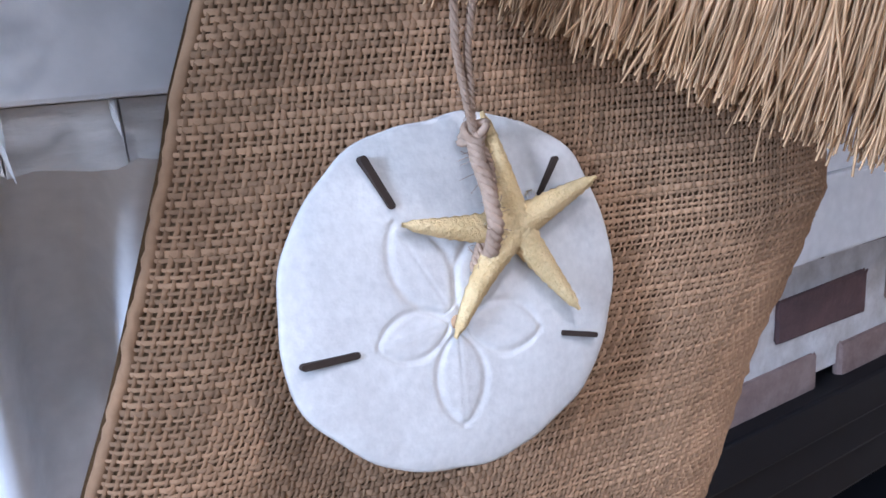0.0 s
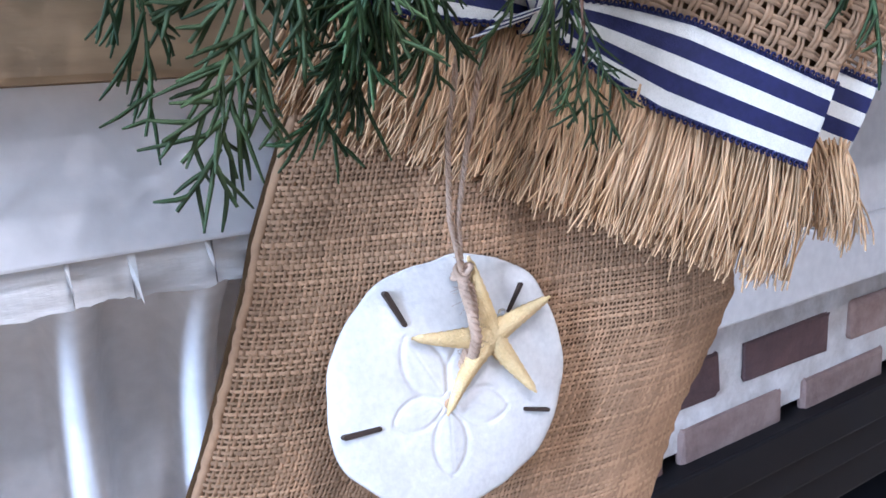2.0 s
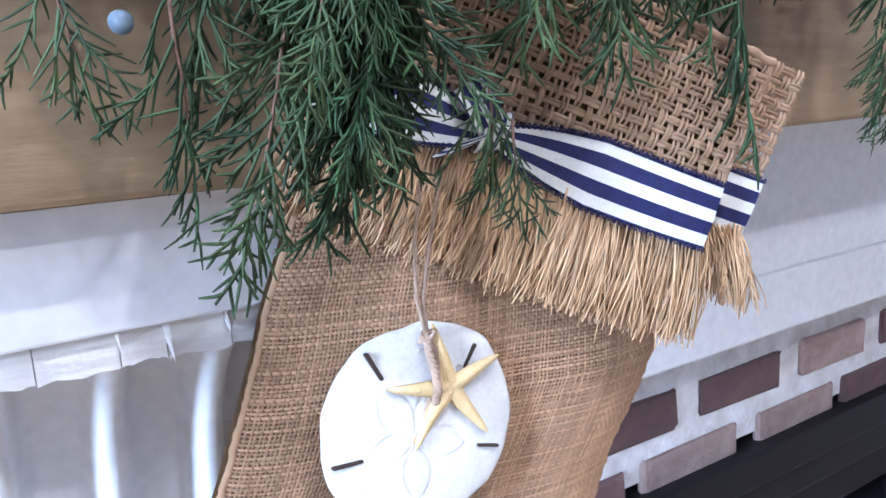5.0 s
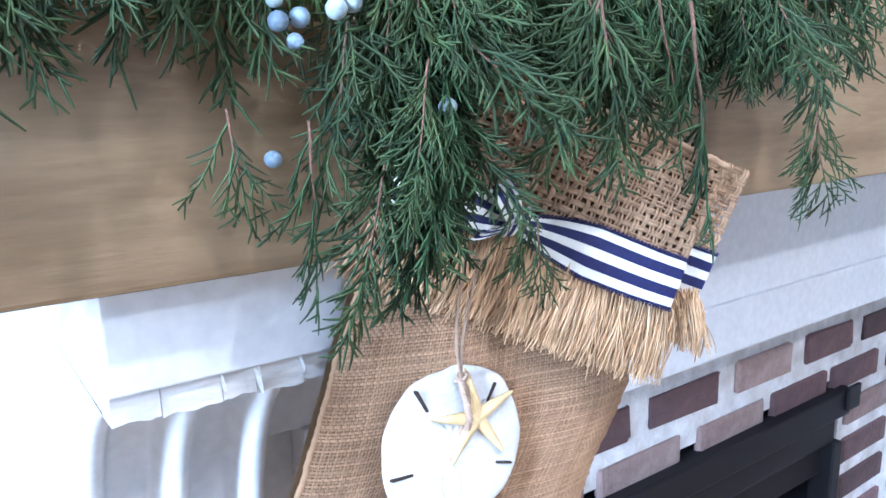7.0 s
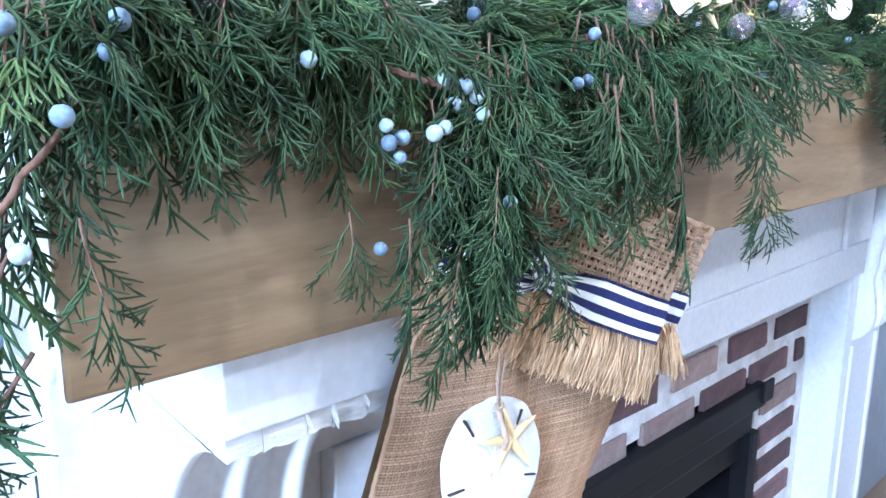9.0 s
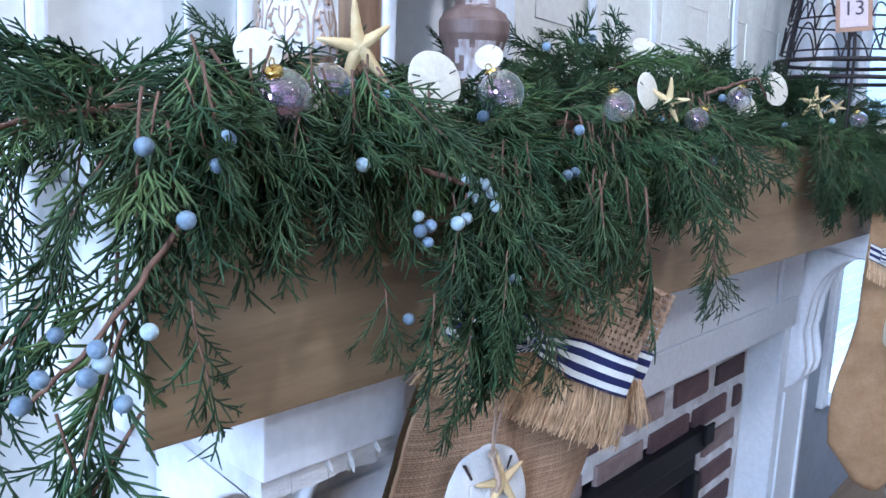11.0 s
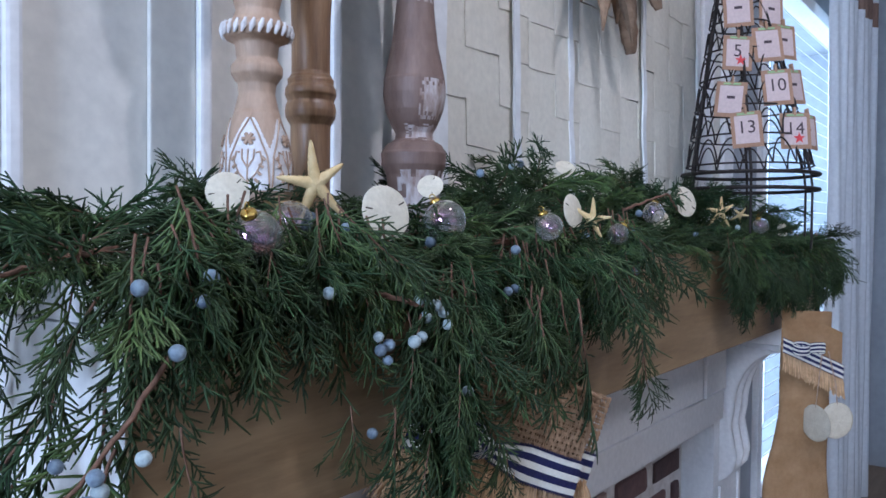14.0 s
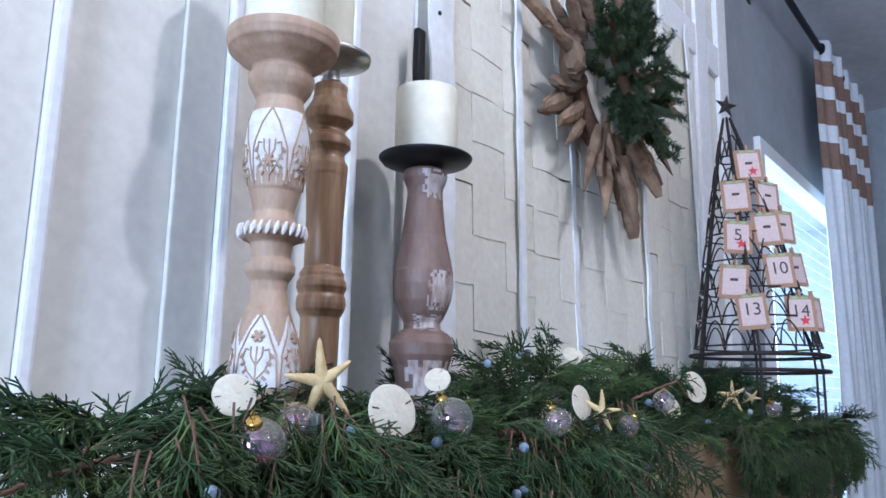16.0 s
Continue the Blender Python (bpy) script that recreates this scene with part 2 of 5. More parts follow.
def smooth_rows(rows, n=70):
    """A turned profile with the given knots, rounded between them."""
    z = [r[1] for r in rows]
    zz = np.linspace(z[0], z[-1], n)
    zz = np.unique(np.concatenate([zz, z]))
    rr = np.interp(zz, z, [r[0] for r in rows])
    k = np.array([0.2, 0.6, 0.2])
    rs = rr.copy()
    rs[1:-1] = np.convolve(rr, k, "valid")
    return list(zip(rs, zz))


def tube(path, radius, sides=6, closed=False):
    """Verts and quads of a tube along path; radius a number or one per point."""
    p = np.asarray(path, float)
    n = len(p)
    r = np.broadcast_to(np.asarray(radius, float), (n,))
    t = np.gradient(p, axis=0) if not closed else np.roll(p, -1, 0) - np.roll(p, 1, 0)
    t /= np.linalg.norm(t, axis=1)[:, None] + 1e-12
    ref = np.array([0.31, 0.2, 0.93]) if abs(t[:, 2]).mean() < 0.8 else np.array([0.9, 0.37, 0.1])
    u = np.cross(t, ref)
    u /= np.linalg.norm(u, axis=1)[:, None] + 1e-12
    w = np.cross(t, u)
    a = np.arange(sides) * 2 * math.pi / sides
    v = p[:, None] + r[:, None, None] * (np.cos(a)[None, :, None] * u[:, None] + np.sin(a)[None, :, None] * w[:, None])
    i, j = np.meshgrid(np.arange(n if closed else n - 1), np.arange(sides), indexing="ij")
    k, i2 = (j + 1) % sides, (i + 1) % n
    f = np.stack([i * sides + j, i * sides + k, i2 * sides + k, i2 * sides + j], -1).reshape(-1, 4)
    return v.reshape(-1, 3), f


def join(pieces):
    vs, fs, off = [], [], 0
    for v, f in pieces:
        vs.append(np.asarray(v, float))
        fs.append(np.asarray(f) + off)
        off += len(v)
    return np.concatenate(vs), np.concatenate(fs)


# ---- setting ----
Y_WALL, Y_BEAM, Y_FRIEZE, Y_BOARD, Y_LEG, Y_BRICK, Y_ALCOVE = 0.265, 0.03, 0.055, 0.197, 0.220, 0.302, 0.33
Z_TOP, Z_BEAM, Z_CEIL = 1.333, 1.147, 3.15
X_L, X_MID, X_R = -0.295, 0.725, 1.745

tagged(part("floor", box(-4.3, 4.6, -4.2, 0.9, -0.1, 0.0), FLOOR), "brown wooden floor of the living room", "floor", kind="structure")
tagged(part("ceiling", box(-4.3, 4.6, -4.2, 0.9, Z_CEIL, Z_CEIL + 0.1), CEIL), "plain white painted ceiling", "ceiling", kind="structure")
tagged(part("wall_south", box(-4.3, 4.6, -4.3, -4.2, 0, Z_CEIL), GREY), "plain grey painted wall", "wall", kind="structure")
tagged(part("wall_west", box(-4.4, -4.3, -4.3, 0.9, 0, Z_CEIL), GREY), "plain grey painted wall", "wall", kind="structure")
tagged(part("wall_east", box(4.6, 4.7, -4.3, 0.9, 0, Z_CEIL), GREY), "plain grey painted wall", "wall", kind="structure")

# chimney breast with board-and-batten panelling
wall = tagged(new("wall_north"), "cream panelled chimney wall above the mantel", "wall", kind="structure")
bm = box(-4.3, 1.685, Y_WALL, 0.60, 1.0, Z_CEIL - 0.002)
box(-4.3, X_L + 0.04, Y_WALL, 0.60, 0.002, 1.0, bm=bm)
box(1.48, 1.685, Y_WALL, 0.60, 0.002, 1.0, bm=bm)
part("panel_field", bm, WALL, wall)
for k in range(-4, 9):
    x = -0.0815 + 0.187 * k
    part("batten", box(x, x + 0.015, Y_WALL - 0.014, Y_WALL - 0.0005, Z_TOP + 0.002, Z_CEIL - 0.01, 0.004), WHITE, wall)
    part("batten_base", box(x - 0.052, x - 0.0005, Y_WALL - 0.007, Y_WALL - 0.0005, Z_TOP + 0.002, Z_CEIL - 0.01, 0.002), WALL, wall)
for x0, x1 in ((1.1525, 1.175), (1.6, 1.684), (1.415, 1.505)):
    part("stile", box(x0, x1, Y_WALL - 0.016, Y_WALL - 0.0005, Z_TOP + 0.004, Z_CEIL - 0.012, 0.004), WHITE, wall)
for x0, x1 in ((1.1755, 1.4145), (1.5055, 1.5995)):
    for z in (2.315, Z_TOP + 0.004):
        part("rail", box(x0, x1, Y_WALL - 0.0155, Y_WALL - 0.0005, z, z + 0.09, 0.004), WHITE, wall)

# window wall beyond the chimney breast
side = tagged(new("wall_north_alcove"), "grey painted wall around the tall window", "wall", kind="structure")
WX0, WX1, WZ0, WZ1 = 2.270, 4.05, 0.49, 2.269
for x0, x1, z0, z1 in ((1.686, WX0 - 0.055, 0.002, Z_CEIL - 0.002), (WX0 - 0.055, WX1, WZ1 + 0.06, Z_CEIL - 0.002), (WX0 - 0.055, WX1, 0.002, WZ0 - 0.06), (WX1, 4.598, 0.002, Z_CEIL - 0.002)):
    part("wall_field", box(x0, x1, Y_ALCOVE, 0.60, z0, z1), GREY, side)
win = tagged(new("window_1"), "tall bright window with white frame and blinds", "window", kind="structure")
for x0, x1 in ((WX0 - 0.054, WX0), (WX1 - 0.06, WX1 - 0.001)):
    part("window_frame", box(x0, x1, Y_ALCOVE - 0.022, Y_ALCOVE + 0.06, WZ0 - 0.05, WZ1 + 0.055, 0.004), WHITE, win)
part("window_frame", box(WX0 + 0.001, WX1 - 0.061, Y_ALCOVE - 0.022, Y_ALCOVE + 0.06, WZ1, WZ1 + 0.055, 0.004), WHITE, win)
part("window_sill", box(WX0 + 0.001, WX1 - 0.061, Y_ALCOVE - 0.045, Y_ALCOVE + 0.06, WZ0 - 0.05, WZ0, 0.004), WHITE, win)
for i in range(int((WZ1 - WZ0) / 0.052)):
    part("blind_slat", box(WX0 + 0.006, WX1 - 0.066, Y_ALCOVE + 0.035, Y_ALCOVE + 0.037, WZ0 + 0.03 + i * 0.052, WZ0 + 0.033 + i * 0.052), WHITE, win)
tagged(part("backdrop", box(1.3, 5.6, 0.95, 0.96, 0.0, 3.2), SKYGLOW), "bright overcast daylight outside the window", "sky", kind="structure")

# ---- mantelpiece ----
mantel = thing("fireplace_mantel", "white painted fireplace surround with a tan stained wooden mantel beam", "fireplace mantel")
part("beam", box(X_L, X_R, Y_BEAM, Y_BEAM + 0.005, Z_BEAM, Z_TOP, 0.003), BEAM, mantel, "tan stained wooden fascia board")
part("shelf", box(X_L + 0.002, X_R - 0.002, Y_BEAM + 0.0055, Y_WALL - 0.001, Z_TOP - 0.03, Z_TOP - 0.002, 0.002), WHITE, mantel)
part("soffit", box(X_L + 0.0205, X_R - 0.0205, Y_BEAM + 0.0055, Y_WALL - 0.001, Z_BEAM + 0.004, Z_BEAM + 0.018, 0.001), WHITE, mantel)
for x0, x1 in ((X_L + 0.001, X_L + 0.02), (X_R - 0.02, X_R - 0.001)):
    part("side_panel", box(x0, x1, Y_BEAM + 0.0055, Y_WALL - 0.001, Z_BEAM + 0.003, Z_TOP - 0.031, 0.002), WHITE, mantel)


def ragged_strip(x0, x1):
    """A chipped moulding strip: straight on top, broken along its lower edge."""
    n = 9
    rnd = random.Random(int(abs(x0) * 1000))
    vs, fs = [], []
    dz = 0
    for i in range(n + 1):
        x = x0 + (x1 - x0) * i / n
        dz = 0.75 * dz + rnd.uniform(-0.0009, 0.0008)
        for y, z in ((Y_FRIEZE + 0.005, 1.0835), (Y_FRIEZE + 0.0035 + 0.4 * dz, 1.0660 + dz), (Y_FRIEZE + 0.022, 1.0670 + dz), (Y_FRIEZE + 0.022, 1.0835)):
            vs.append((x, y, z))
    for i in range(n):
        for k in range(4):
            a, b = i * 4 + k, i * 4 + (k + 1) % 4
            fs.append((a, b, b + 4, a + 4))
    fs += [(0, 3, 2, 1), (n * 4, n * 4 + 1, n * 4 + 2, n * 4 + 3)]
    return vs, fs


def splinter(x, z, h, w, seed):
    """A lifted flake of paint at a joint of the strip."""
    r = random.Random(seed)
    vs = [(x - w / 2, Y_FRIEZE + 0.004, z), (x + w / 2, Y_FRIEZE + 0.004, z + r.uniform(-0.001, 0.001)), (x + w * 0.2, Y_FRIEZE - 0.003, z - h * 0.6), (x + w * 0.5, Y_FRIEZE - 0.001, z - h), (x - w * 0.3, Y_FRIEZE + 0.0005, z - h * 0.5), (x, Y_FRIEZE + 0.007, z - h * 0.5)]
    raw("paint_flake", vs, [(0, 1, 2, 4), (2, 3, 4), (0, 4, 5), (1, 5, 2), (3, 2, 5), (4, 3, 5)], PEEL, mantel, "lifted flake of white paint", smooth=False)


def mirrored(x0, x1, right):
    return (2 * X_MID - x1, 2 * X_MID - x0) if right else (x0, x1)


def block_and_leg(right):
    """One side of the surround: projecting block under the beam, flat leg with sunk panel mouldings, plinth."""
    x0, x1 = mirrored(-0.194, -0.048, right)
    part("block", box(x0, x1, Y_FRIEZE, Y_LEG - 0.0005, 1.084, Z_BEAM + 0.0035, 0.0015), WHITE, mantel)
    x0, x1 = mirrored(-0.2525, -0.010, right)
    part("leg", box(x0, x1, Y_LEG, Y_BRICK + 0.003, 0.16, Z_BEAM + 0.003, 0.002), WHITE, mantel)
    part("plinth", box(x0 - 0.008, x1 + 0.008, Y_LEG - 0.015, Y_BRICK + 0.003, 0.001, 0.1595, 0.004), WHITE, mantel)
    for a, b in ((x0 + 0.035, x0 + 0.047), (x1 - 0.047, x1 - 0.035)):
        part("panel_moulding", box(a, b, Y_LEG - 0.008, Y_LEG - 0.0005, 0.2, 0.70, 0.003), WHITE, mantel)


def corbel(x0, x1):
    """A fluted corbel: a hollow curve falls from the strip to the leg, then a small bulge and foot; three ribs with flutes between."""
    prof = []
    for k in range(25):
        a = k / 24 * math.pi / 2
        prof.append((Y_FRIEZE + 0.012 + 0.118 * math.sin(a), 1.0645 - 0.165 * (1 - math.cos(a))))
    prof += [(0.192, 0.86), (0.184, 0.82), (0.176, 0.78), (0.182, 0.745), (0.198, 0.725), (Y_LEG - 0.0005, 0.71)]
    w = x1 - x0
    stations = []
    for i in range(41):
        s = i / 40
        rib = max(math.exp(-((s - c) / 0.085) ** 4) for c in (0.06, 0.50, 0.94))
        stations.append((x0 + w * s, 0.026 * (1 - rib)))
    n = len(prof)
    vs, fs = [], []
    for x, depth in stations:
        for k, (y, z) in enumerate(prof):
            vs.append((x, min(y + depth, Y_LEG - 0.0008), z + depth * 0.25 * (1 - k / n)))
        vs.append((x, Y_LEG - 0.0006, 0.709))
        vs.append((x, Y_LEG - 0.0006, 1.0825))
        vs.append((x, Y_FRIEZE + 0.023, 1.0825))
        vs.append((x, Y_FRIEZE + 0.023, 1.0650))
    m = n + 4
    for i in range(40):
        for k in range(m):
            a, b = i * m + k, i * m + (k + 1) % m
            fs.append((a, b, b + m, a + m))
    fs += [tuple(range(m))[::-1], tuple(40 * m + k for k in range(m))]
    raw("corbel", vs, fs, WHITE, mantel, "fluted white corbel with a hollow curve")


for right in (False, True):
    block_and_leg(right)
    corbel(*mirrored(-0.192, -0.052, right))
    for a, b in ((-0.193, -0.166), (-0.1655, -0.130), (-0.1295, -0.1085), (-0.108, -0.077), (-0.0765, -0.052)):
        v, f = ragged_strip(*mirrored(a, b, right))
        raw("chipped_strip", v, f, PEEL, mantel, "chipped white moulding strip", smooth=False)
for x, h, w in ((-0.108, 0.021, 0.0035), (-0.1305, 0.014, 0.002), (-0.079, 0.012, 0.0015)):
    splinter(x, 1.085, h, w, int(-x * 1e4))

# flat board between the corbels: upper field, stepped lower band, end strip
part("board", box(-0.0475, 1.4975, Y_BOARD + 0.006, Y_LEG - 0.001, 0.963, Z_BEAM + 0.003, 0.001), WHITE, mantel)
part("board_lower", box(-0.0095, 1.4595, Y_BOARD, Y_BRICK - 0.001, 0.889, 0.9625, 0.003), WHITE, mantel)
for x0 in (1.315, 0.12):
    part("end_strip", box(x0, x0 + 0.018, Y_BOARD - 0.004, Y_BOARD + 0.0055, 0.9635, Z_BEAM + 0.0025, 0.002), WHITE, mantel)

# ---- fireplace ----
fire = thing("fireplace_insert", "black steel fireplace insert set into whitewashed brick", "fireplace")
FX0, FX1, FZ = 0.27, 1.190, 0.678
part("top_frame", box(FX0, FX1, Y_BRICK - 0.024, Y_BRICK + 0.03, FZ - 0.055, FZ - 0.002, 0.004), BLACK, fire)
part("top_frame", box(FX0 + 0.02, FX1 - 0.02, Y_BRICK - 0.008, Y_BRICK + 0.03, FZ - 0.115, FZ - 0.0555, 0.006), BLACK, fire)
part("top_frame", box(FX0 + 0.03, FX1 - 0.03, Y_BRICK + 0.008, Y_BRICK + 0.03, FZ - 0.185, FZ - 0.1155, 0.006), BLACK, fire)
for x0, x1 in ((FX0, FX0 + 0.035), (FX1 - 0.035, FX1)):
    part("side_frame", box(x0, x1, Y_BRICK - 0.016, Y_BRICK + 0.03, 0.002, FZ - 0.1155, 0.004), BLACK, fire)
bm = box(FX0, FX1, 0.75, 0.76, 0.001, FZ)
box(FX0 - 0.01, FX0, Y_BRICK + 0.031, 0.76, 0.001, FZ, bm=bm)
box(FX1, FX1 + 0.01, Y_BRICK + 0.031, 0.76, 0.001, FZ, bm=bm)
box(FX0, FX1, Y_BRICK + 0.031, 0.76, FZ, FZ + 0.01, bm=bm)
part("firebox", bm, SOOT, fire)
part("corner_cap", box(FX1 - 0.03, FX1 + 0.018, Y_BRICK - 0.032, Y_BRICK - 0.0245, FZ - 0.042, FZ + 0.006, 0.003), BLACK, fire)

bricks = tagged(new("wall_brick_surround"), "whitewashed red brick face around the firebox", "brick wall", kind="structure")
bm = box(-0.0095, FX0 - 0.012, Y_BRICK + 0.004, 0.34, 0.001, 0.888)
box(FX1 + 0.012, 1.4595, Y_BRICK + 0.004, 0.34, 0.001, 0.888, bm=bm)
box(FX0 - 0.012, FX1 + 0.012, Y_BRICK + 0.004, 0.34, FZ + 0.012, 0.888, bm=bm)
part("mortar", bm, MORTAR, bricks)

# ---- stocking ----
def yarn(path, width, height, normal):
    """A flat roof-shaped yarn along path: verts and quads."""
    p = np.asarray(path, float)
    nrm = np.asarray(normal, float)
    t = np.gradient(p, axis=0)
    s = np.cross(t, nrm)
    s /= np.linalg.norm(s, axis=1)[:, None] + 1e-12
    v = np.stack([p - s * width, p + nrm * height, p + s * width], 1).reshape(-1, 3)
    i = np.arange(len(p) - 1) * 3
    f = np.concatenate([np.stack([i, i + 1, i + 4, i + 3], 1), np.stack([i + 1, i + 2, i + 5, i + 4], 1)])
    return v, f


def weave(surface, normal, across, down, width, height, amp, rnd, pair=1, step=2):
    """Two sets of yarns that pass over and under each other on surface(u, v); u, v arrays from 0 to 1."""
    pieces = []
    for axis, (count, other) in enumerate(((across, down), (down, across))):
        w = np.linspace(0, 1, other * step + 1)
        for k in range(count):
            for q in range(pair):
                base = (k + 0.5 + (q - (pair - 1) / 2) * 0.36) / count
                fixed = base + np.cumsum(rnd.normal(0, 0.012, len(w))) * 0.10 / count + rnd.normal(0, 0.05) / count
                u, v = (fixed, w) if axis == 0 else (w, fixed)
                u, v = np.clip(u, 0, 1), np.clip(v, 0, 1)
                phase = np.cos(math.pi * (w * other - 0.5) + math.pi * (k + axis))
                p = surface(u, v) + normal * (amp * phase)[:, None]
                wd = width * (1 + 0.16 * rnd.normal()) * (1 + 0.16 * np.sin(w * 40 + rnd.uniform(0, 6)))
                pieces.append(yarn(p, wd[:, None], height, normal))
    return join(pieces)


LEG_Z = (0.80, 0.86, 0.912, 0.945, 0.977, 1.0, 1.03, 1.066, 1.084, 1.108, 1.131, 1.18)
LEG_L = (-0.170, -0.150, -0.130, -0.118, -0.106, -0.096, -0.085, -0.072, -0.067, -0.0575, -0.048, -0.028)
LEG_R = (0.043, 0.069, 0.095, 0.11, 0.123, 0.138, 0.154, 0.153, 0.151, 0.149, 0.147, 0.143)


def leg_surface(u, v, out=0.0):
    z = 1.165 - 0.30 * v
    l, r = np.interp(z, LEG_Z, LEG_L), np.interp(z, LEG_Z, LEG_R)
    x = l + (r - l) * u
    bulge = np.sqrt(np.clip(1 - np.abs(2 * u - 1) ** 2.8, 0, 1))
    fold = 0.0016 * np.sin(9 * u + 7 * v) + 0.0012 * np.sin(17 * u - 5 * v)
    y = 0.027 - 0.20 * x - (0.018 + out) * bulge + fold * bulge - 0.012 * v
    return np.stack([x, y, z + 0 * x], -1)


def grid(fn, nu, nv):
    u, v = np.meshgrid(np.linspace(0, 1, nu), np.linspace(0, 1, nv))
    p = fn(u.ravel(), v.ravel())
    i, j = np.meshgrid(np.arange(nu - 1), np.arange(nv - 1))
    a = (j * nu + i).ravel()
    return p, np.stack([a, a + 1, a + nu + 1, a + nu], 1)


def foot(parent, material):
    """The turned toe of the stocking below the leg."""
    path = np.array([(-0.035, 0.012, 0.870), (-0.045, 0.012, 0.83), (-0.07, 0.012, 0.79), (-0.12, 0.012, 0.765), (-0.18, 0.012, 0.75), (-0.22, 0.012, 0.748)])
    v, f = tube(path, (0.112, 0.112, 0.10, 0.08, 0.066, 0.02), 28)
    v[:, 1] = 0.024 - 0.20 * v[:, 0] - 0.008 + (v[:, 1] - 0.012) * 0.15
    raw("foot", v, f, material, parent)


CUFF_C, CUFF_S = math.cos(radians(-23.2)), math.sin(radians(-23.2))


def cuff_point(p, q, out=0.0, bow=0.0):
    """A place on the slanting cuff: p along it, q across it upwards, out towards the room."""
    p, q = np.asarray(p, float), np.asarray(q, float)
    x = p * CUFF_C - q * CUFF_S
    z = 1.179 + p * CUFF_S + q * CUFF_C
    y = 0.0125 - 0.36 * x - out - 0.004 * np.sin(np.clip((p + 0.04) / 0.21, 0, 1) * math.pi)
    return np.stack(np.broadcast_arrays(x, y, z), -1)


CUFF_N = np.array([-0.36, -1.0, 0.0]) / math.hypot(0.36, 1)


def striped_band(path_top, path_bottom, parent, name, label, out_dir, edge=True):
    """A ribbon between two edge lines in lengthwise stripes of ivory and navy, one mesh with two materials, and a picot edge."""
    a, b = np.asarray(path_top), np.asarray(path_bottom)
    cuts = (0.0, 0.05, 0.20, 0.40, 0.58, 0.78, 0.95, 1.0)
    navy = (1, 0, 1, 0, 1, 0, 1)
    n = len(a)
    cols = []
    for c in cuts:
        cols.append(a + (b - a) * c + out_dir * 0.0010 * math.sin(c * math.pi))
    v = np.stack(cols, 1).reshape(-1, 3)
    k = len(cuts)
    fs, idx = [], []
    for i in range(n - 1):
        for j in range(k - 1):
            fs.append((i * k + j, i * k + j + 1, (i + 1) * k + j + 1, (i + 1) * k + j))
            idx.append(navy[j])
    ob = raw(name, v, fs, (RIBBONWHITE, RIBBONNAVY), parent, label)
    ob.data.polygons.foreach_set("material_index", idx)
    if edge:
        for line in (a, b):
            loops = []
            d = np.linalg.norm(np.diff(line, axis=0), axis=1)
            s = np.concatenate([[0], np.cumsum(d)])
            m = max(4, int(s[-1] / 0.0030))
            for t in np.linspace(0, s[-1], m):
                c = np.array([np.interp(t, s, line[:, q]) for q in range(3)]) + out_dir * 0.0006
                ang = np.linspace(0, 2 * math.pi, 7)[:-1]
                ring = c + np.stack([0.0012 * np.cos(ang), 0 * ang, 0.0012 * np.sin(ang)], 1)
                loops.append(tube(ring, 0.0005, 4, True))
            v, f = join(loops)
            raw("picot_edge", v, f, RIBBONNAVY, ob, "navy picot edging")
    return ob


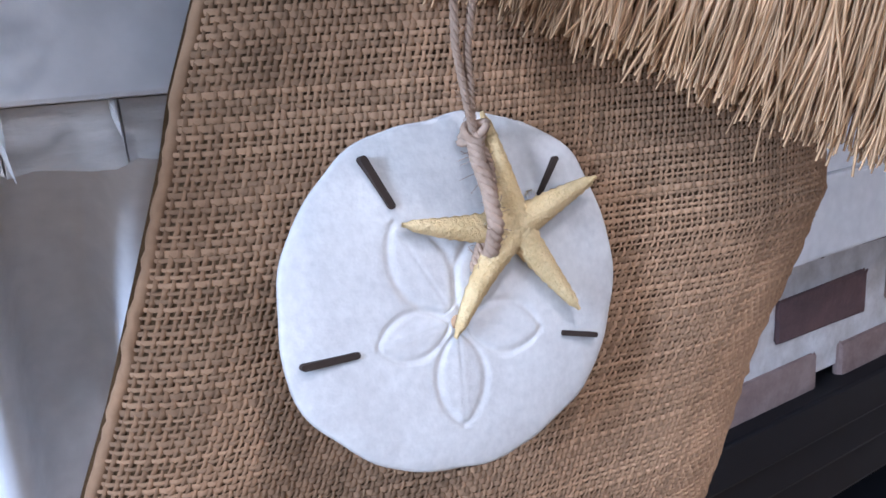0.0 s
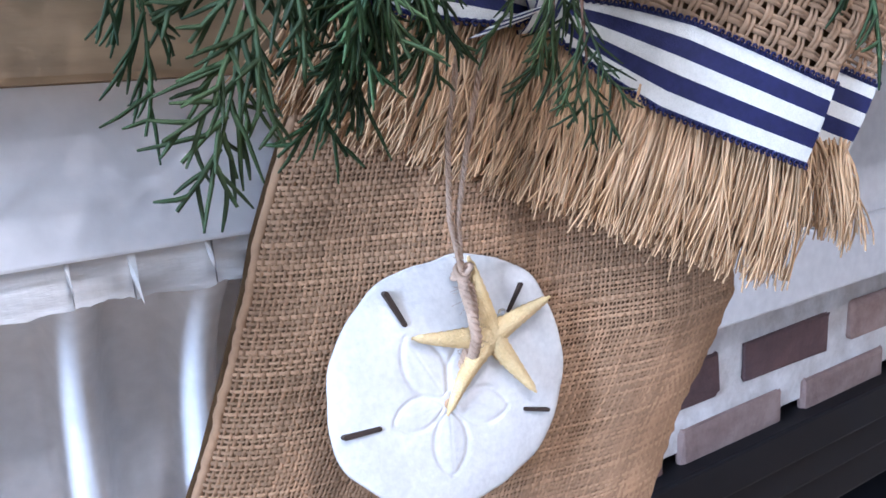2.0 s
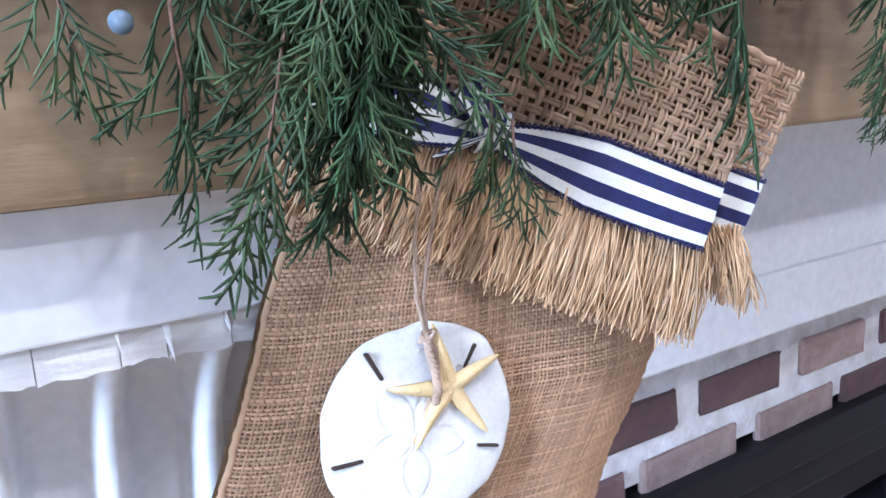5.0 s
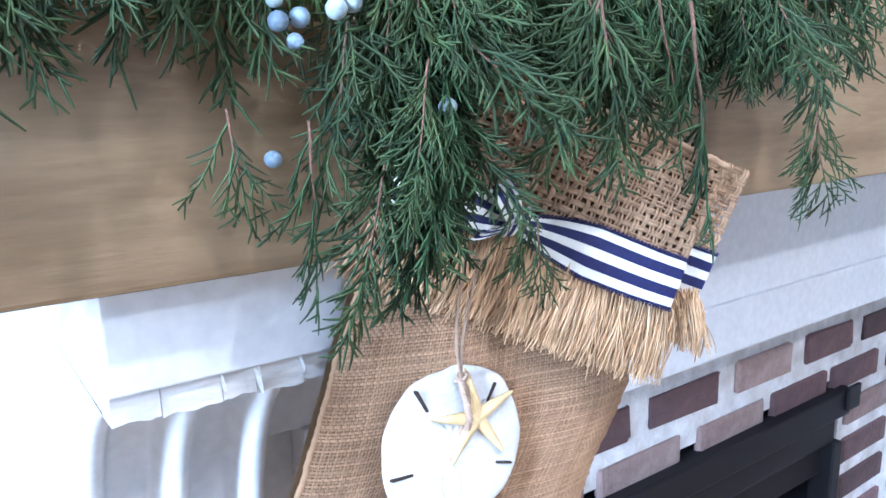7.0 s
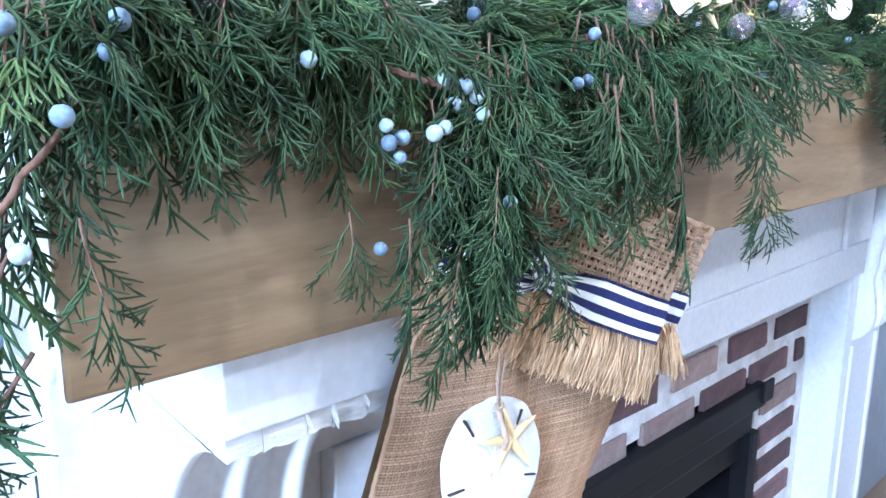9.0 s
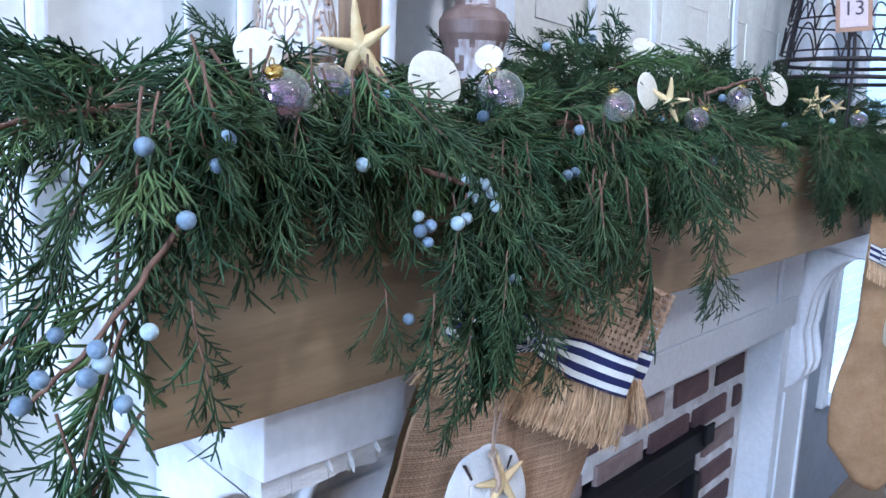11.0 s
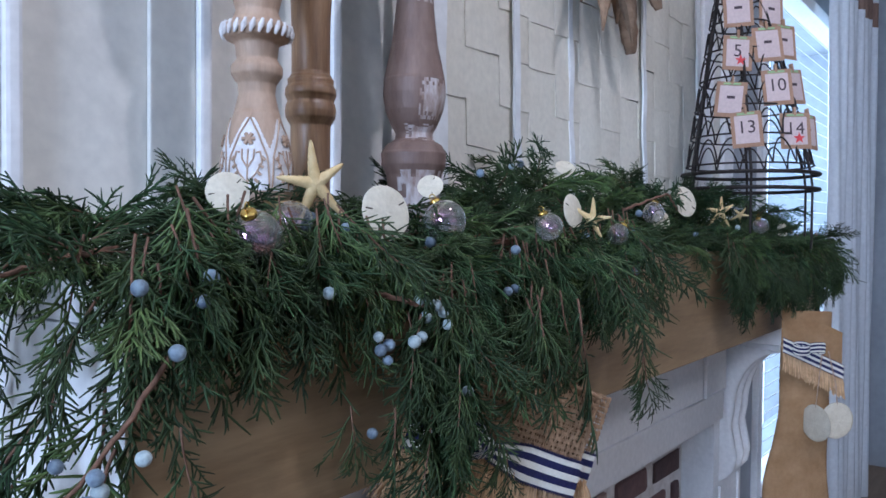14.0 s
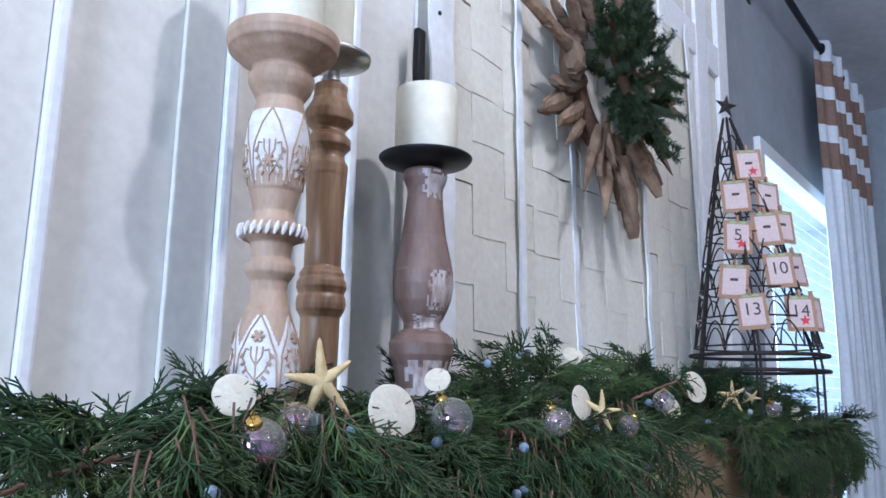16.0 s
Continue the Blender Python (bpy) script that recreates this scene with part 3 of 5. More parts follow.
def near_stocking():
    rnd = np.random.default_rng(5)
    st = thing("christmas_stocking", "burlap stocking with fringed jute cuff hung on the mantel beam", "stocking", group="stockings on the mantel")
    # closed body under the weave, coloured dark for the shade inside the leg
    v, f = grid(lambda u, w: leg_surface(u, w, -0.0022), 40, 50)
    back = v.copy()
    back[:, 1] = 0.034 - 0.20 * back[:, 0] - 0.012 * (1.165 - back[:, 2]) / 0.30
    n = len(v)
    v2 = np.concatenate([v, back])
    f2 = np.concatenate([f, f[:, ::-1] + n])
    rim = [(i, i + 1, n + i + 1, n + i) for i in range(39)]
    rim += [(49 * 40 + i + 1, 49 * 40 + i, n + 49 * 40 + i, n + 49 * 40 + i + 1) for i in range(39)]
    raw("leg_shade_sheet", v2, f2.tolist() + rim, BURLAPSHADE, st, "inside of the burlap leg, its shade put into the colour")
    v, f = weave(leg_surface, np.array([0.05, -1.0, 0.0]), 118, 142, 0.00074, 0.00042, 0.00042, rnd)
    tagged(raw("burlap_leg", v, f, BURLAP, st, "open woven burlap leg"), kind="stuff")
    # stitched side seams
    for side in (0.004, 0.996):
        w = np.linspace(0, 1, 120)
        p = leg_surface(np.full(120, side), w)
        p[:, 1] += 0.001
        v, f = tube(p + rnd.normal(0, 0.0003, p.shape), 0.0022, 8)
        raw("side_seam", v, f, BURLAP, st)
    foot(st, BURLAPFAR)
    # coarse cuff: front and back sheets of open weave; a sheet between is coloured as shade
    fn = lambda u, w: cuff_point(-0.042 + 0.211 * u, 0.086 - 0.106 * w, 0.004)
    v, f = weave(fn, CUFF_N, 33, 17, 0.00100, 0.0009, 0.0009, rnd, pair=2, step=4)
    cuff = tagged(raw("cuff", v, f, JUTE, st, "open-weave jute cuff"), kind="stuff")
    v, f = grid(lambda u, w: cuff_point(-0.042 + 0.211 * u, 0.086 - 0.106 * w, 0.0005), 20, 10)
    raw("cuff_lining", v, f, BURLAPSHADE, cuff, "dark brown sheet that paints the shade behind the weave")
    fn = lambda u, w: cuff_point(-0.036 + 0.240 * u, 0.095 - 0.106 * w, -0.012)
    v, f = weave(fn, CUFF_N, 37, 17, 0.00100, 0.0009, 0.0009, rnd, pair=2, step=3)
    raw("cuff_back", v, f, JUTE, st)
    # rolled hems along the top and the side of the cuff
    for pts in (cuff_point(np.linspace(-0.042, 0.1690, 70), np.full(70, 0.087), 0.004), cuff_point(np.full(40, 0.1695), np.linspace(0.087, -0.02, 40), 0.002)):
        pts = pts + rnd.normal(0, 0.0004, pts.shape)
        v, f = tube(pts, 0.0026, 8)
        raw("hem", v, f, JUTE, cuff)
    # fringe of loose fibres, front and back
    for name, count, p0, p1, out, lo, hi in (("fringe", 1250, -0.036, 0.166, 0.003, -0.068, -0.062), ("fringe_back", 260, 0.14, 0.203, -0.009, -0.040, -0.034)):
        pieces = []
        for i in range(count):
            p = p0 + (p1 - p0) * (i + rnd.uniform(0, 1)) / count
            top = rnd.uniform(-0.008, 0.004)
            end = lo + (hi - lo) * (1 - (p - p0) / (p1 - p0)) + rnd.normal(0, 0.0035)
            lean = rnd.normal(0.004, 0.006) + 0.010 * (p - 0.07) / 0.10
            t = np.linspace(0, 1, 7)
            o = out + rnd.uniform(-0.003, 0.003) + 0.005 * np.sin(t * 2.2) + rnd.normal(0, 0.0012) * t
            pts = cuff_point(p + lean * t + rnd.normal(0, 0.0022) * np.sin(t * rnd.uniform(2.5, 6.0)) + rnd.normal(0, 0.003) * t * t, top + (end - top) * t, o)
            pieces.append(tube(pts, np.linspace(0.00062, 0.00036, 7) * rnd.uniform(0.7, 1.35), 4))
        v, f = join(pieces)
        raw(name, v, f, FRINGE, st, "loose jute fringe")
    # dark sheet added behind the fringe; it paints the shade between the fibres
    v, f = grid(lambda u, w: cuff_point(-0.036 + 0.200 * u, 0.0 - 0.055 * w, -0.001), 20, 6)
    raw("fringe_lining", v, f, BURLAPSHADE, st)
    # ribbon round the cuff, pinched at its knot
    rib = thing("striped_ribbon", "navy and ivory striped ribbon knotted round the stocking cuff", "ribbon")
    p = np.linspace(0.040, 0.165, 60)
    pinch = np.clip((p - 0.040) / 0.055, 0, 1) ** 0.6
    wave = 0.0022 * np.sin((p - 0.040) * 50)
    top = cuff_point(p, 0.004 + 0.0135 * pinch + wave * 0.4, 0.011 + 0.002 * np.sin(p * 60))
    bot = cuff_point(p, -0.0035 - 0.0150 * pinch + wave * 0.4, 0.011 + 0.003 * np.sin(p * 48 + 1))
    striped_band(top, bot, rib, "band", "", CUFF_N)
    p = np.linspace(-0.040, 0.034, 40)
    pinch = np.clip((0.034 - p) / 0.04, 0, 1) ** 0.6
    striped_band(cuff_point(p, 0.004 + 0.013 * pinch, 0.011), cuff_point(p, -0.004 - 0.014 * pinch, 0.011 + 0.002 * np.sin(p * 60)), rib, "band", "", CUFF_N)
    s = np.linspace(0, 1, 16)
    p = 0.155 + 0.049 * s
    striped_band(cuff_point(p, 0.0305 + 0.001 * s, -0.0065 - 0.003 * s), cuff_point(p, -0.0045 + 0.001 * s, -0.0065 - 0.003 * s), rib, "band_side", "", CUFF_N)
    # knot: a wrapped loop of ribbon and two short loops
    ang = np.linspace(-2.2, 2.2, 30)
    c = cuff_point(0.037, 0.001, 0.012)
    axis = cuff_point(0.037, 0.011, 0.012) - c
    axis /= np.linalg.norm(axis)
    along = cuff_point(0.047, 0.001, 0.012) - c
    along /= np.linalg.norm(along)
    ring = c + np.cos(ang)[:, None] * CUFF_N * 0.007 + np.sin(ang)[:, None] * axis * 0.0095
    tilt = along * 0.006 + axis * 0.003
    striped_band(ring - tilt, ring + tilt, rib, "knot", "", CUFF_N, edge=False)
    for sgn, up, ln in ((-1, 1.1, 0.020), (-1, -1.0, 0.018)):
        t = np.linspace(0, math.pi * 1.7, 36)
        loop = c + np.outer(np.sin(t) * 0.008, CUFF_N) + np.outer((1 - np.cos(t)) * 0.5 * ln * sgn, along) + np.outer((1 - np.cos(t)) * 0.4 * ln * up, axis)
        wd = axis * 0.006 + along * 0.005
        striped_band(loop + wd, loop - wd, rib, "loop", "", CUFF_N, edge=False)
    rib.parent = None
    return st


near_stocking()


# ---- shells and starfish ----
def disc_outline(a, seed, lobes):
    rnd = random.Random(seed)
    r = 1.0
    for k in (2, 3, 5, 7, 11):
        r += (0.030 / k ** 0.6) * rnd.uniform(0.4, 1) * math.cos(k * a + rnd.uniform(0, 6.3)) * lobes
    return r


OUT_A = (-49, -8, 42, 70, 96.5, 135, 165, 187, 204, 228, 251, 290, 311, 352)
OUT_R = (0.985, 1.055, 1.105, 1.01, 0.930, 0.978, 1.00, 1.028, 1.057, 1.01, 0.958, 0.945, 0.985, 1.055)


def worn_outline(a):
    """The chipped, squarish rim of the large shell: radius by direction."""
    d = math.degrees(a) % 360
    d = d - 360 if d > 311 else d
    r = float(np.interp(d, OUT_A, OUT_R))
    return r + 0.008 * math.sin(9 * a + 1) + 0.005 * math.sin(17 * a + 2) + 0.003 * math.sin(31 * a)


def sand_dollar_mesh(R, seed=1, rings=70, seg=220, lobes=0.5, outline=None, petals=((120, 0.60), (189, 0.45), (270, 0.53), (348, 0.52), (55, 0.55)), centre=(0.006, -0.115)):
    """A shallow dome with a thin edge and the five-petal relief on its face; it lies in the xz plane and faces -y."""
    vs, fs = [], []
    thick = 0.055 * R
    rim = [outline(2 * math.pi * i / seg) if outline else disc_outline(2 * math.pi * i / seg, seed, lobes) for i in range(seg)]
    if outline:
        rim = [(rim[i - 3] + rim[i - 2] + rim[i - 1] + rim[i] + rim[(i + 1) % seg] + rim[(i + 2) % seg] + rim[(i + 3) % seg]) / 7 for i in range(seg)]
    for face in (1, 0):
        for j in range(rings + 1):
            s = j / rings
            for i in range(seg):
                a = 2 * math.pi * i / seg
                r = R * s * rim[i]
                x, z = r * math.cos(a), r * math.sin(a)
                h = thick * (1 - s ** 3) + thick * 0.55 * math.sqrt(max(0, 1 - s ** 10))
                if face:
                    px, pz = x / R - centre[0], z / R - centre[1]
                    for deg, ln in petals:
                        c, q = math.cos(radians(deg)), math.sin(radians(deg))
                        t, w = (px * c + pz * q) / ln, (-px * q + pz * c) / ln
                        if 0.12 < t < 1.06:
                            half = 0.27 * math.sin(math.pi * min(max((t - 0.12) / 0.90, 0), 1)) ** 0.6
                            e = abs(abs(w) - half)
                            h -= 0.011 * R * math.exp(-(e / 0.042) ** 2) 
                            h += 0.006 * R * math.exp(-(w / 0.08) ** 2) * (half > 0.05)
                            h -= 0.004 * R * math.exp(-(w / 0.016) ** 2) * (half > 0.05)
                vs.append((x, -h if face else h * 0.25, z))
    n = (rings + 1) * seg
    for face in (0, 1):
        o = face * n
        for j in range(rings):
            for i in range(seg):
                k = (i + 1) % seg
                q = (o + j * seg + i, o + j * seg + k, o + (j + 1) * seg + k, o + (j + 1) * seg + i)
                fs.append(q[::-1] if face else q)
    for i in range(seg):
        k = (i + 1) % seg
        fs.append((rings * seg + i, rings * seg + k, n + rings * seg + k, n + rings * seg + i))
    return vs, fs


def capsule(a, b, w, depth, y):
    """A rounded, slot-shaped solid between two points of the xz plane."""
    (ax_, az), (bx, bz) = a, b
    d = math.atan2(bz - az, bx - ax_)
    ring = []
    for cx, cz, s in ((bx, bz, -math.pi / 2), (ax_, az, math.pi / 2)):
        for k in range(7):
            t = d + s + math.pi * k / 6
            ring.append((cx + w * math.cos(t), cz + w * math.sin(t)))
    n = len(ring)
    vs = [(x, y, z) for x, z in ring] + [(x, y + depth, z) for x, z in ring]
    fs = [tuple(range(n)), tuple(range(2 * n - 1, n - 1, -1))] + [(i, n + i, n + (i + 1) % n, (i + 1) % n) for i in range(n)]
    return vs, fs


def starfish_mesh(arms, h, centre_r, n=22):
    """A starfish from the tips of its arms in the xz plane: each arm a tapered ridge; it faces -y."""
    pieces = []
    for x, z, bend in arms:
        L = math.hypot(x, z)
        d = math.atan2(z, x)
        vs, fs = [], []
        for i in range(n + 1):
            t = i / n
            w = centre_r * (0.92 * (1 - t) ** 0.8 + 0.20) * (1 if t < 0.94 else 0.62)
            hh = h * (1 - 0.62 * t) * (1 if t < 0.94 else 0.55)
            off = bend * L * math.sin(math.pi * t * 0.9) * 0.5 + 0.02 * w * math.sin(i * 2.1)
            cx, cz = L * t * math.cos(d) - off * math.sin(d), L * t * math.sin(d) + off * math.cos(d)
            for k in range(9):
                a = math.pi * k / 8
                wob = 1 + 0.06 * math.sin(i * 3.3 + k * 2.0)
                s, y = -w * math.cos(a) * wob, -hh * math.sin(a) ** 0.8 * (1.12 if k == 4 else 1) * wob
                vs.append((cx - s * math.sin(d), y, cz + s * math.cos(d)))
        for i in range(n):
            for k in range(9):
                a, b = i * 9 + k, i * 9 + (k + 1) % 9
                fs.append((a, b, b + 9, a + 9))
        pieces.append((vs, np.array(fs)))
    return pieces


def main_dollar():
    e1, e2 = Vector((0.994, -0.067, -0.083)).normalized(), Vector((0.096, 0.223, 0.970)).normalized()
    m = Matrix((e1, -(e1.cross(e2)), e2)).transposed().to_4x4()
    m.translation = (-0.0136, -0.0095, 1.025)
    sd = thing("sand_dollar", "white bleached sand dollar hung on twine over the burlap stocking", "sand dollar", group="sand dollars")
    sd.matrix_world = m
    v, f = sand_dollar_mesh(0.0505, 3, 90, 260, outline=worn_outline, centre=(-0.083, -0.150))
    raw("shell", np.array(v) + (0.003, 0, 0.003), f, SHELL, sd)
    # slots are not cut: dark capsules on the face paint their shade
    for a, b, w, y in (((-0.0232, 0.0396), (-0.0167, 0.0275), 0.0010, -0.0033), ((-0.0437, -0.0097), (-0.0302, -0.0089), 0.0009, -0.0030), ((0.0334, -0.0128), (0.0445, -0.0150), 0.0008, -0.0032), ((0.0367, 0.0372), (0.0295, 0.0273), 0.0008, -0.0030)):
        v, f = capsule(a, b, w, 0.004, y - 0.0012)
        raw("slot", v, f, SLOTSHADE, sd, "dark raised piece that paints the shade in a shell's hole", smooth=False)
    v, f = lathe([(0.0002, -0.0004), (0.0022, -0.0003), (0.0019, 0.0003), (0.0004, 0.0006)], 16)
    ob = raw("centre_mark", v, f, RUST, sd, "rusty brown centre")
    ob.matrix_local = pose(-0.0012, -0.0041, -0.0046, 90)
    v, f = lathe([(0.0002, -0.0013), (0.0016, -0.0008), (0.0019, 0.0), (0.0013, 0.0012), (0.0002, 0.0016)], 14)
    ob = raw("glue_drop", v, f, GLASS, sd, "clear drop of glue")
    ob.matrix_local = pose(0.0255, -0.0055, 0.0270, 90)
    sf = thing("starfish", "golden dried starfish glued to the white sand dollar", "starfish", group="starfish")
    sf.matrix_world = m @ pose(0.0185, -0.0062, 0.0190)
    for v, f in starfish_mesh(((-0.0071, 0.0317, -0.03), (0.0299, 0.0119, 0.02), (0.0193, -0.0253, -0.02), (-0.0215, -0.0279, -0.10), (-0.0340, 0.0036, 0.05)), 0.0044, 0.0046):
        raw("arm", v, f, STAR, sf)
    # twine: two strands up to the cuff, a knot and a thick loop over the shell
    tw = thing("jute_twine", "brown jute twine holding the sand dollar to the stocking", "twine")
    rnd = np.random.default_rng(2)

    def rope(pts, r, turns, name):
        p = np.asarray(pts, float)
        s = np.linspace(0, 1, len(p))
        t = np.linspace(0, 1, 90)
        c = np.stack([np.interp(t, s, p[:, k]) for k in range(3)], 1)
        c[1:-1] = (c[:-2] + c[1:-1] * 2 + c[2:]) / 4
        pieces = []
        for k in range(3):
            a = 2 * math.pi * (turns * t + k / 3)
            q = c + np.stack([np.cos(a), np.sin(a), 0.2 * np.sin(a)], 1) * r * 0.62
            pieces.append(tube(q, r * 0.62, 6))
        for _ in range(46):
            i = rnd.integers(3, 86)
            d = rnd.normal(0, 1, 3)
            d /= np.linalg.norm(d)
            pieces.append(tube([c[i], c[i] + d * r * 1.6, c[i] + d * r * 2.4 + rnd.normal(0, r * 0.5, 3)], 0.00010, 3))
        v, f = join(pieces)
        raw(name, v, f, TWINE, tw)

    L = lambda x, z, y: tuple(m @ Vector((x, y, z)))
    knot = L(0.0076, 0.0449, -0.0075)
    rope([(-0.0098, -0.0220, 1.1497), (-0.0113, -0.0160, 1.1216), (-0.0108, -0.0140, 1.0925), knot], 0.0010, 12, "strand")
    rope([(0.0001, -0.0220, 1.1484), (-0.0038, -0.0160, 1.1157), (-0.0072, -0.0140, 1.0918), knot], 0.0010, 12, "strand")
    rope([knot, L(0.0075, 0.038, -0.0085), L(0.0082, 0.029, -0.0115), L(0.0088, 0.020, -0.0125), L(0.0090, 0.0130, -0.0085), L(0.0085, 0.0110, -0.004)], 0.0019, 6, "loop")
    rope([knot, L(0.0120, 0.037, -0.0070), L(0.0125, 0.029, -0.0070), L(0.0085, 0.017, -0.006), L(0.0050, 0.0085, -0.005)], 0.0013, 6, "loop")
    for k in range(3):
        a = np.linspace(0, 2 * math.pi, 20)[:-1]
        c = np.array(knot)
        q = c + np.stack([0.0026 * np.cos(a + k), 0.0020 * np.sin(a), 0.0022 * np.sin(a + 2 * k)], 1) * (1 + 0.1 * k)
        v, f = tube(q, 0.0011, 6, True)
        raw("knot", v, f, TWINE, tw)


main_dollar()


# ---- garland ----
def sprig_mesh(seed, length=0.13, twigs=1.0, needle=0.00072, droop=0.35, material=NEEDLE):
    """A juniper spray along +x that droops to -z: a thin stem, side branches and cord-like branchlets."""
    rnd = np.random.default_rng(seed)
    pieces, bark = [], []

    def bend(p, d, ln, n, sag, wob):
        pts = [p]
        d = d / np.linalg.norm(d)
        for _ in range(n):
            d = d + np.array([0, 0, -sag / n]) + rnd.normal(0, wob, 3)
            d /= np.linalg.norm(d)
            pts.append(pts[-1] + d * ln / n)
        return np.array(pts), d

    stem, _ = bend(np.zeros(3), np.array([1.0, 0, 0.12]), length, 12, droop, 0.05)
    bark.append(tube(stem[:9], np.linspace(0.0013, 0.0007, 9), 5))
    pieces.append(tube(stem[7:], np.linspace(0.0010, 0.0006, 6), 4))
    side = 1
    count = int(length / 0.0074 * twigs)
    for k in range(count):
        t = 0.10 + 0.90 * k / count
        f = t * 12
        i = min(int(f), 11)
        p = stem[i] + (stem[i + 1] - stem[i]) * (f - i)
        d = stem[i + 1] - stem[i]
        d /= np.linalg.norm(d)
        side = -side
        out = np.array([0, side, 0]) * rnd.uniform(0.5, 1.0) + np.array([0, 0, rnd.uniform(-0.75, 0.75)])
        ln = (0.052 * (1 - t) ** 0.7 + 0.016) * rnd.uniform(0.65, 1.2)
        br, _ = bend(p, d * rnd.uniform(0.8, 1.2) + out * 0.75, ln, 6, droop * 0.6, 0.07)
        pieces.append(tube(br, np.linspace(needle * 1.25, needle * 0.8, 7), 3))
        s2 = 1
        m = max(2, int(ln / 0.0064))
        for q in range(m):
            tt = 0.16 + 0.8 * q / m
            g = tt * 6
            j = min(int(g), 5)
            pp = br[j] + (br[j + 1] - br[j]) * (g - j)
            dd = br[j + 1] - br[j]
            dd /= np.linalg.norm(dd)
            s2 = -s2
            o2 = np.cross(dd, np.array([0.1, 0.2, 1.0])) * s2 + rnd.normal(0, 0.45, 3)
            l2 = (0.020 * (1 - tt) + 0.009) * rnd.uniform(0.6, 1.3)
            tw, _ = bend(pp, dd + o2 * 0.55, l2, 3, 0.25, 0.06)
            pieces.append(tube(tw, np.array([needle, needle * 0.95, needle * 0.85, needle * 0.45]), 3))
    v, f = join(pieces)
    vb, fb = join(bark)
    me = bpy.data.meshes.new("sprig")
    allv, allf = np.concatenate([v, vb]), np.concatenate([f, fb + len(v)])
    me.from_pydata(allv.tolist(), [], allf.tolist())
    me.materials.append(material)
    me.materials.append(BARK)
    idx = np.zeros(len(allf), int)
    idx[len(f):] = 1
    me.polygons.foreach_set("material_index", idx)
    me.polygons.foreach_set("use_smooth", [True] * len(allf))
    return me


SPRIGS = [sprig_mesh(s, ln, 1.1, 0.00112, dr, m) for s, ln, dr, m in (
    (1, 0.13, 0.35, NEEDLE), (2, 0.15, 0.5, NEEDLE), (3, 0.12, 0.3, NEEDLEBLUE), (4, 0.14, 0.45, NEEDLEBLUE),
    (5, 0.11, 0.3, NEEDLELIGHT), (6, 0.16, 0.4, NEEDLE), (7, 0.12, 0.5, NEEDLELIGHT), (8, 0.14, 0.35, NEEDLE))]
SLIM = [sprig_mesh(s, ln, 0.68, 0.00098, 0.2, m) for s, ln, m in ((21, 0.11, NEEDLE), (22, 0.13, NEEDLEBLUE), (23, 0.09, NEEDLE))]



def bough_mesh(parts_, spread, seed):
    """Several sprays from one base, fanned out."""
    r = random.Random(seed)
    vs, fs, mi, mats, off = [], [], [], [NEEDLE, NEEDLEBLUE, NEEDLELIGHT, BARK], 0
    for k, src in enumerate(parts_):
        a = (k - (len(parts_) - 1) / 2) * spread + r.uniform(-10, 10)
        m = pose(r.uniform(-0.03, 0.015), r.uniform(-0.012, 0.012), r.uniform(-0.008, 0.008), r.uniform(-40, 40), r.uniform(-16, 12), a) @ Matrix.Scale(r.uniform(0.8, 1.05), 4)
        co = np.empty(len(src.vertices) * 3)
        src.vertices.foreach_get("co", co)
        co = co.reshape(-1, 3) @ np.array(m.to_3x3()).T + np.array(m.translation)
        lo = np.empty(len(src.loops), int)
        src.loops.foreach_get("vertex_index", lo)
        idx = np.empty(len(src.polygons), int)
        src.polygons.foreach_get("material_index", idx)
        own = mats.index(src.materials[0])
        vs.append(co)
        fs.append(lo.reshape(-1, 4) + off)
        mi.append(np.where(idx == 0, own, 3))
        off += len(co)
    me = bpy.data.meshes.new("bough")
    me.from_pydata(np.concatenate(vs).tolist(), [], np.concatenate(fs).tolist())
    for mt in mats:
        me.materials.append(mt)
    me.polygons.foreach_set("material_index", np.concatenate(mi))
    me.polygons.foreach_set("use_smooth", [True] * len(me.polygons))
    return me


BOUGHS = [bough_mesh([SPRIGS[(s * 3 + q * (1 + s % 3)) % 8] for q in range(4)], 34, s) for s in range(6)]
HANGS = [bough_mesh([SPRIGS[(s * 5 + q * (1 + s % 2)) % 8] for q in range(2)], 20, 50 + s) for s in range(6)]

garland = thing("juniper_garland", "green juniper garland with blue berries draped along the mantel", "garland")
grnd = random.Random(11)


def sprig(base, aim, scale=1.0, roll=None, slim=False, pick=None):
    """One spray from base towards aim."""
    me = pick if pick else grnd.choice(SLIM if slim else SPRIGS)
    ob = new("sprig", me)
    x = Vector(aim).normalized()
    up = Vector((0, 0, 1)) if abs(x.z) < 0.85 else Vector((0, -1, 0))
    y = up.cross(x).normalized()
    z = x.cross(y)
    m = Matrix((x, y, z)).transposed().to_4x4() @ pose(0, 0, 0, grnd.uniform(-35, 35) if roll is None else roll)
    m.translation = base
    ob.matrix_world = m @ Matrix.Diagonal((scale, scale, scale, 1))
    ob.parent = garland
    return ob


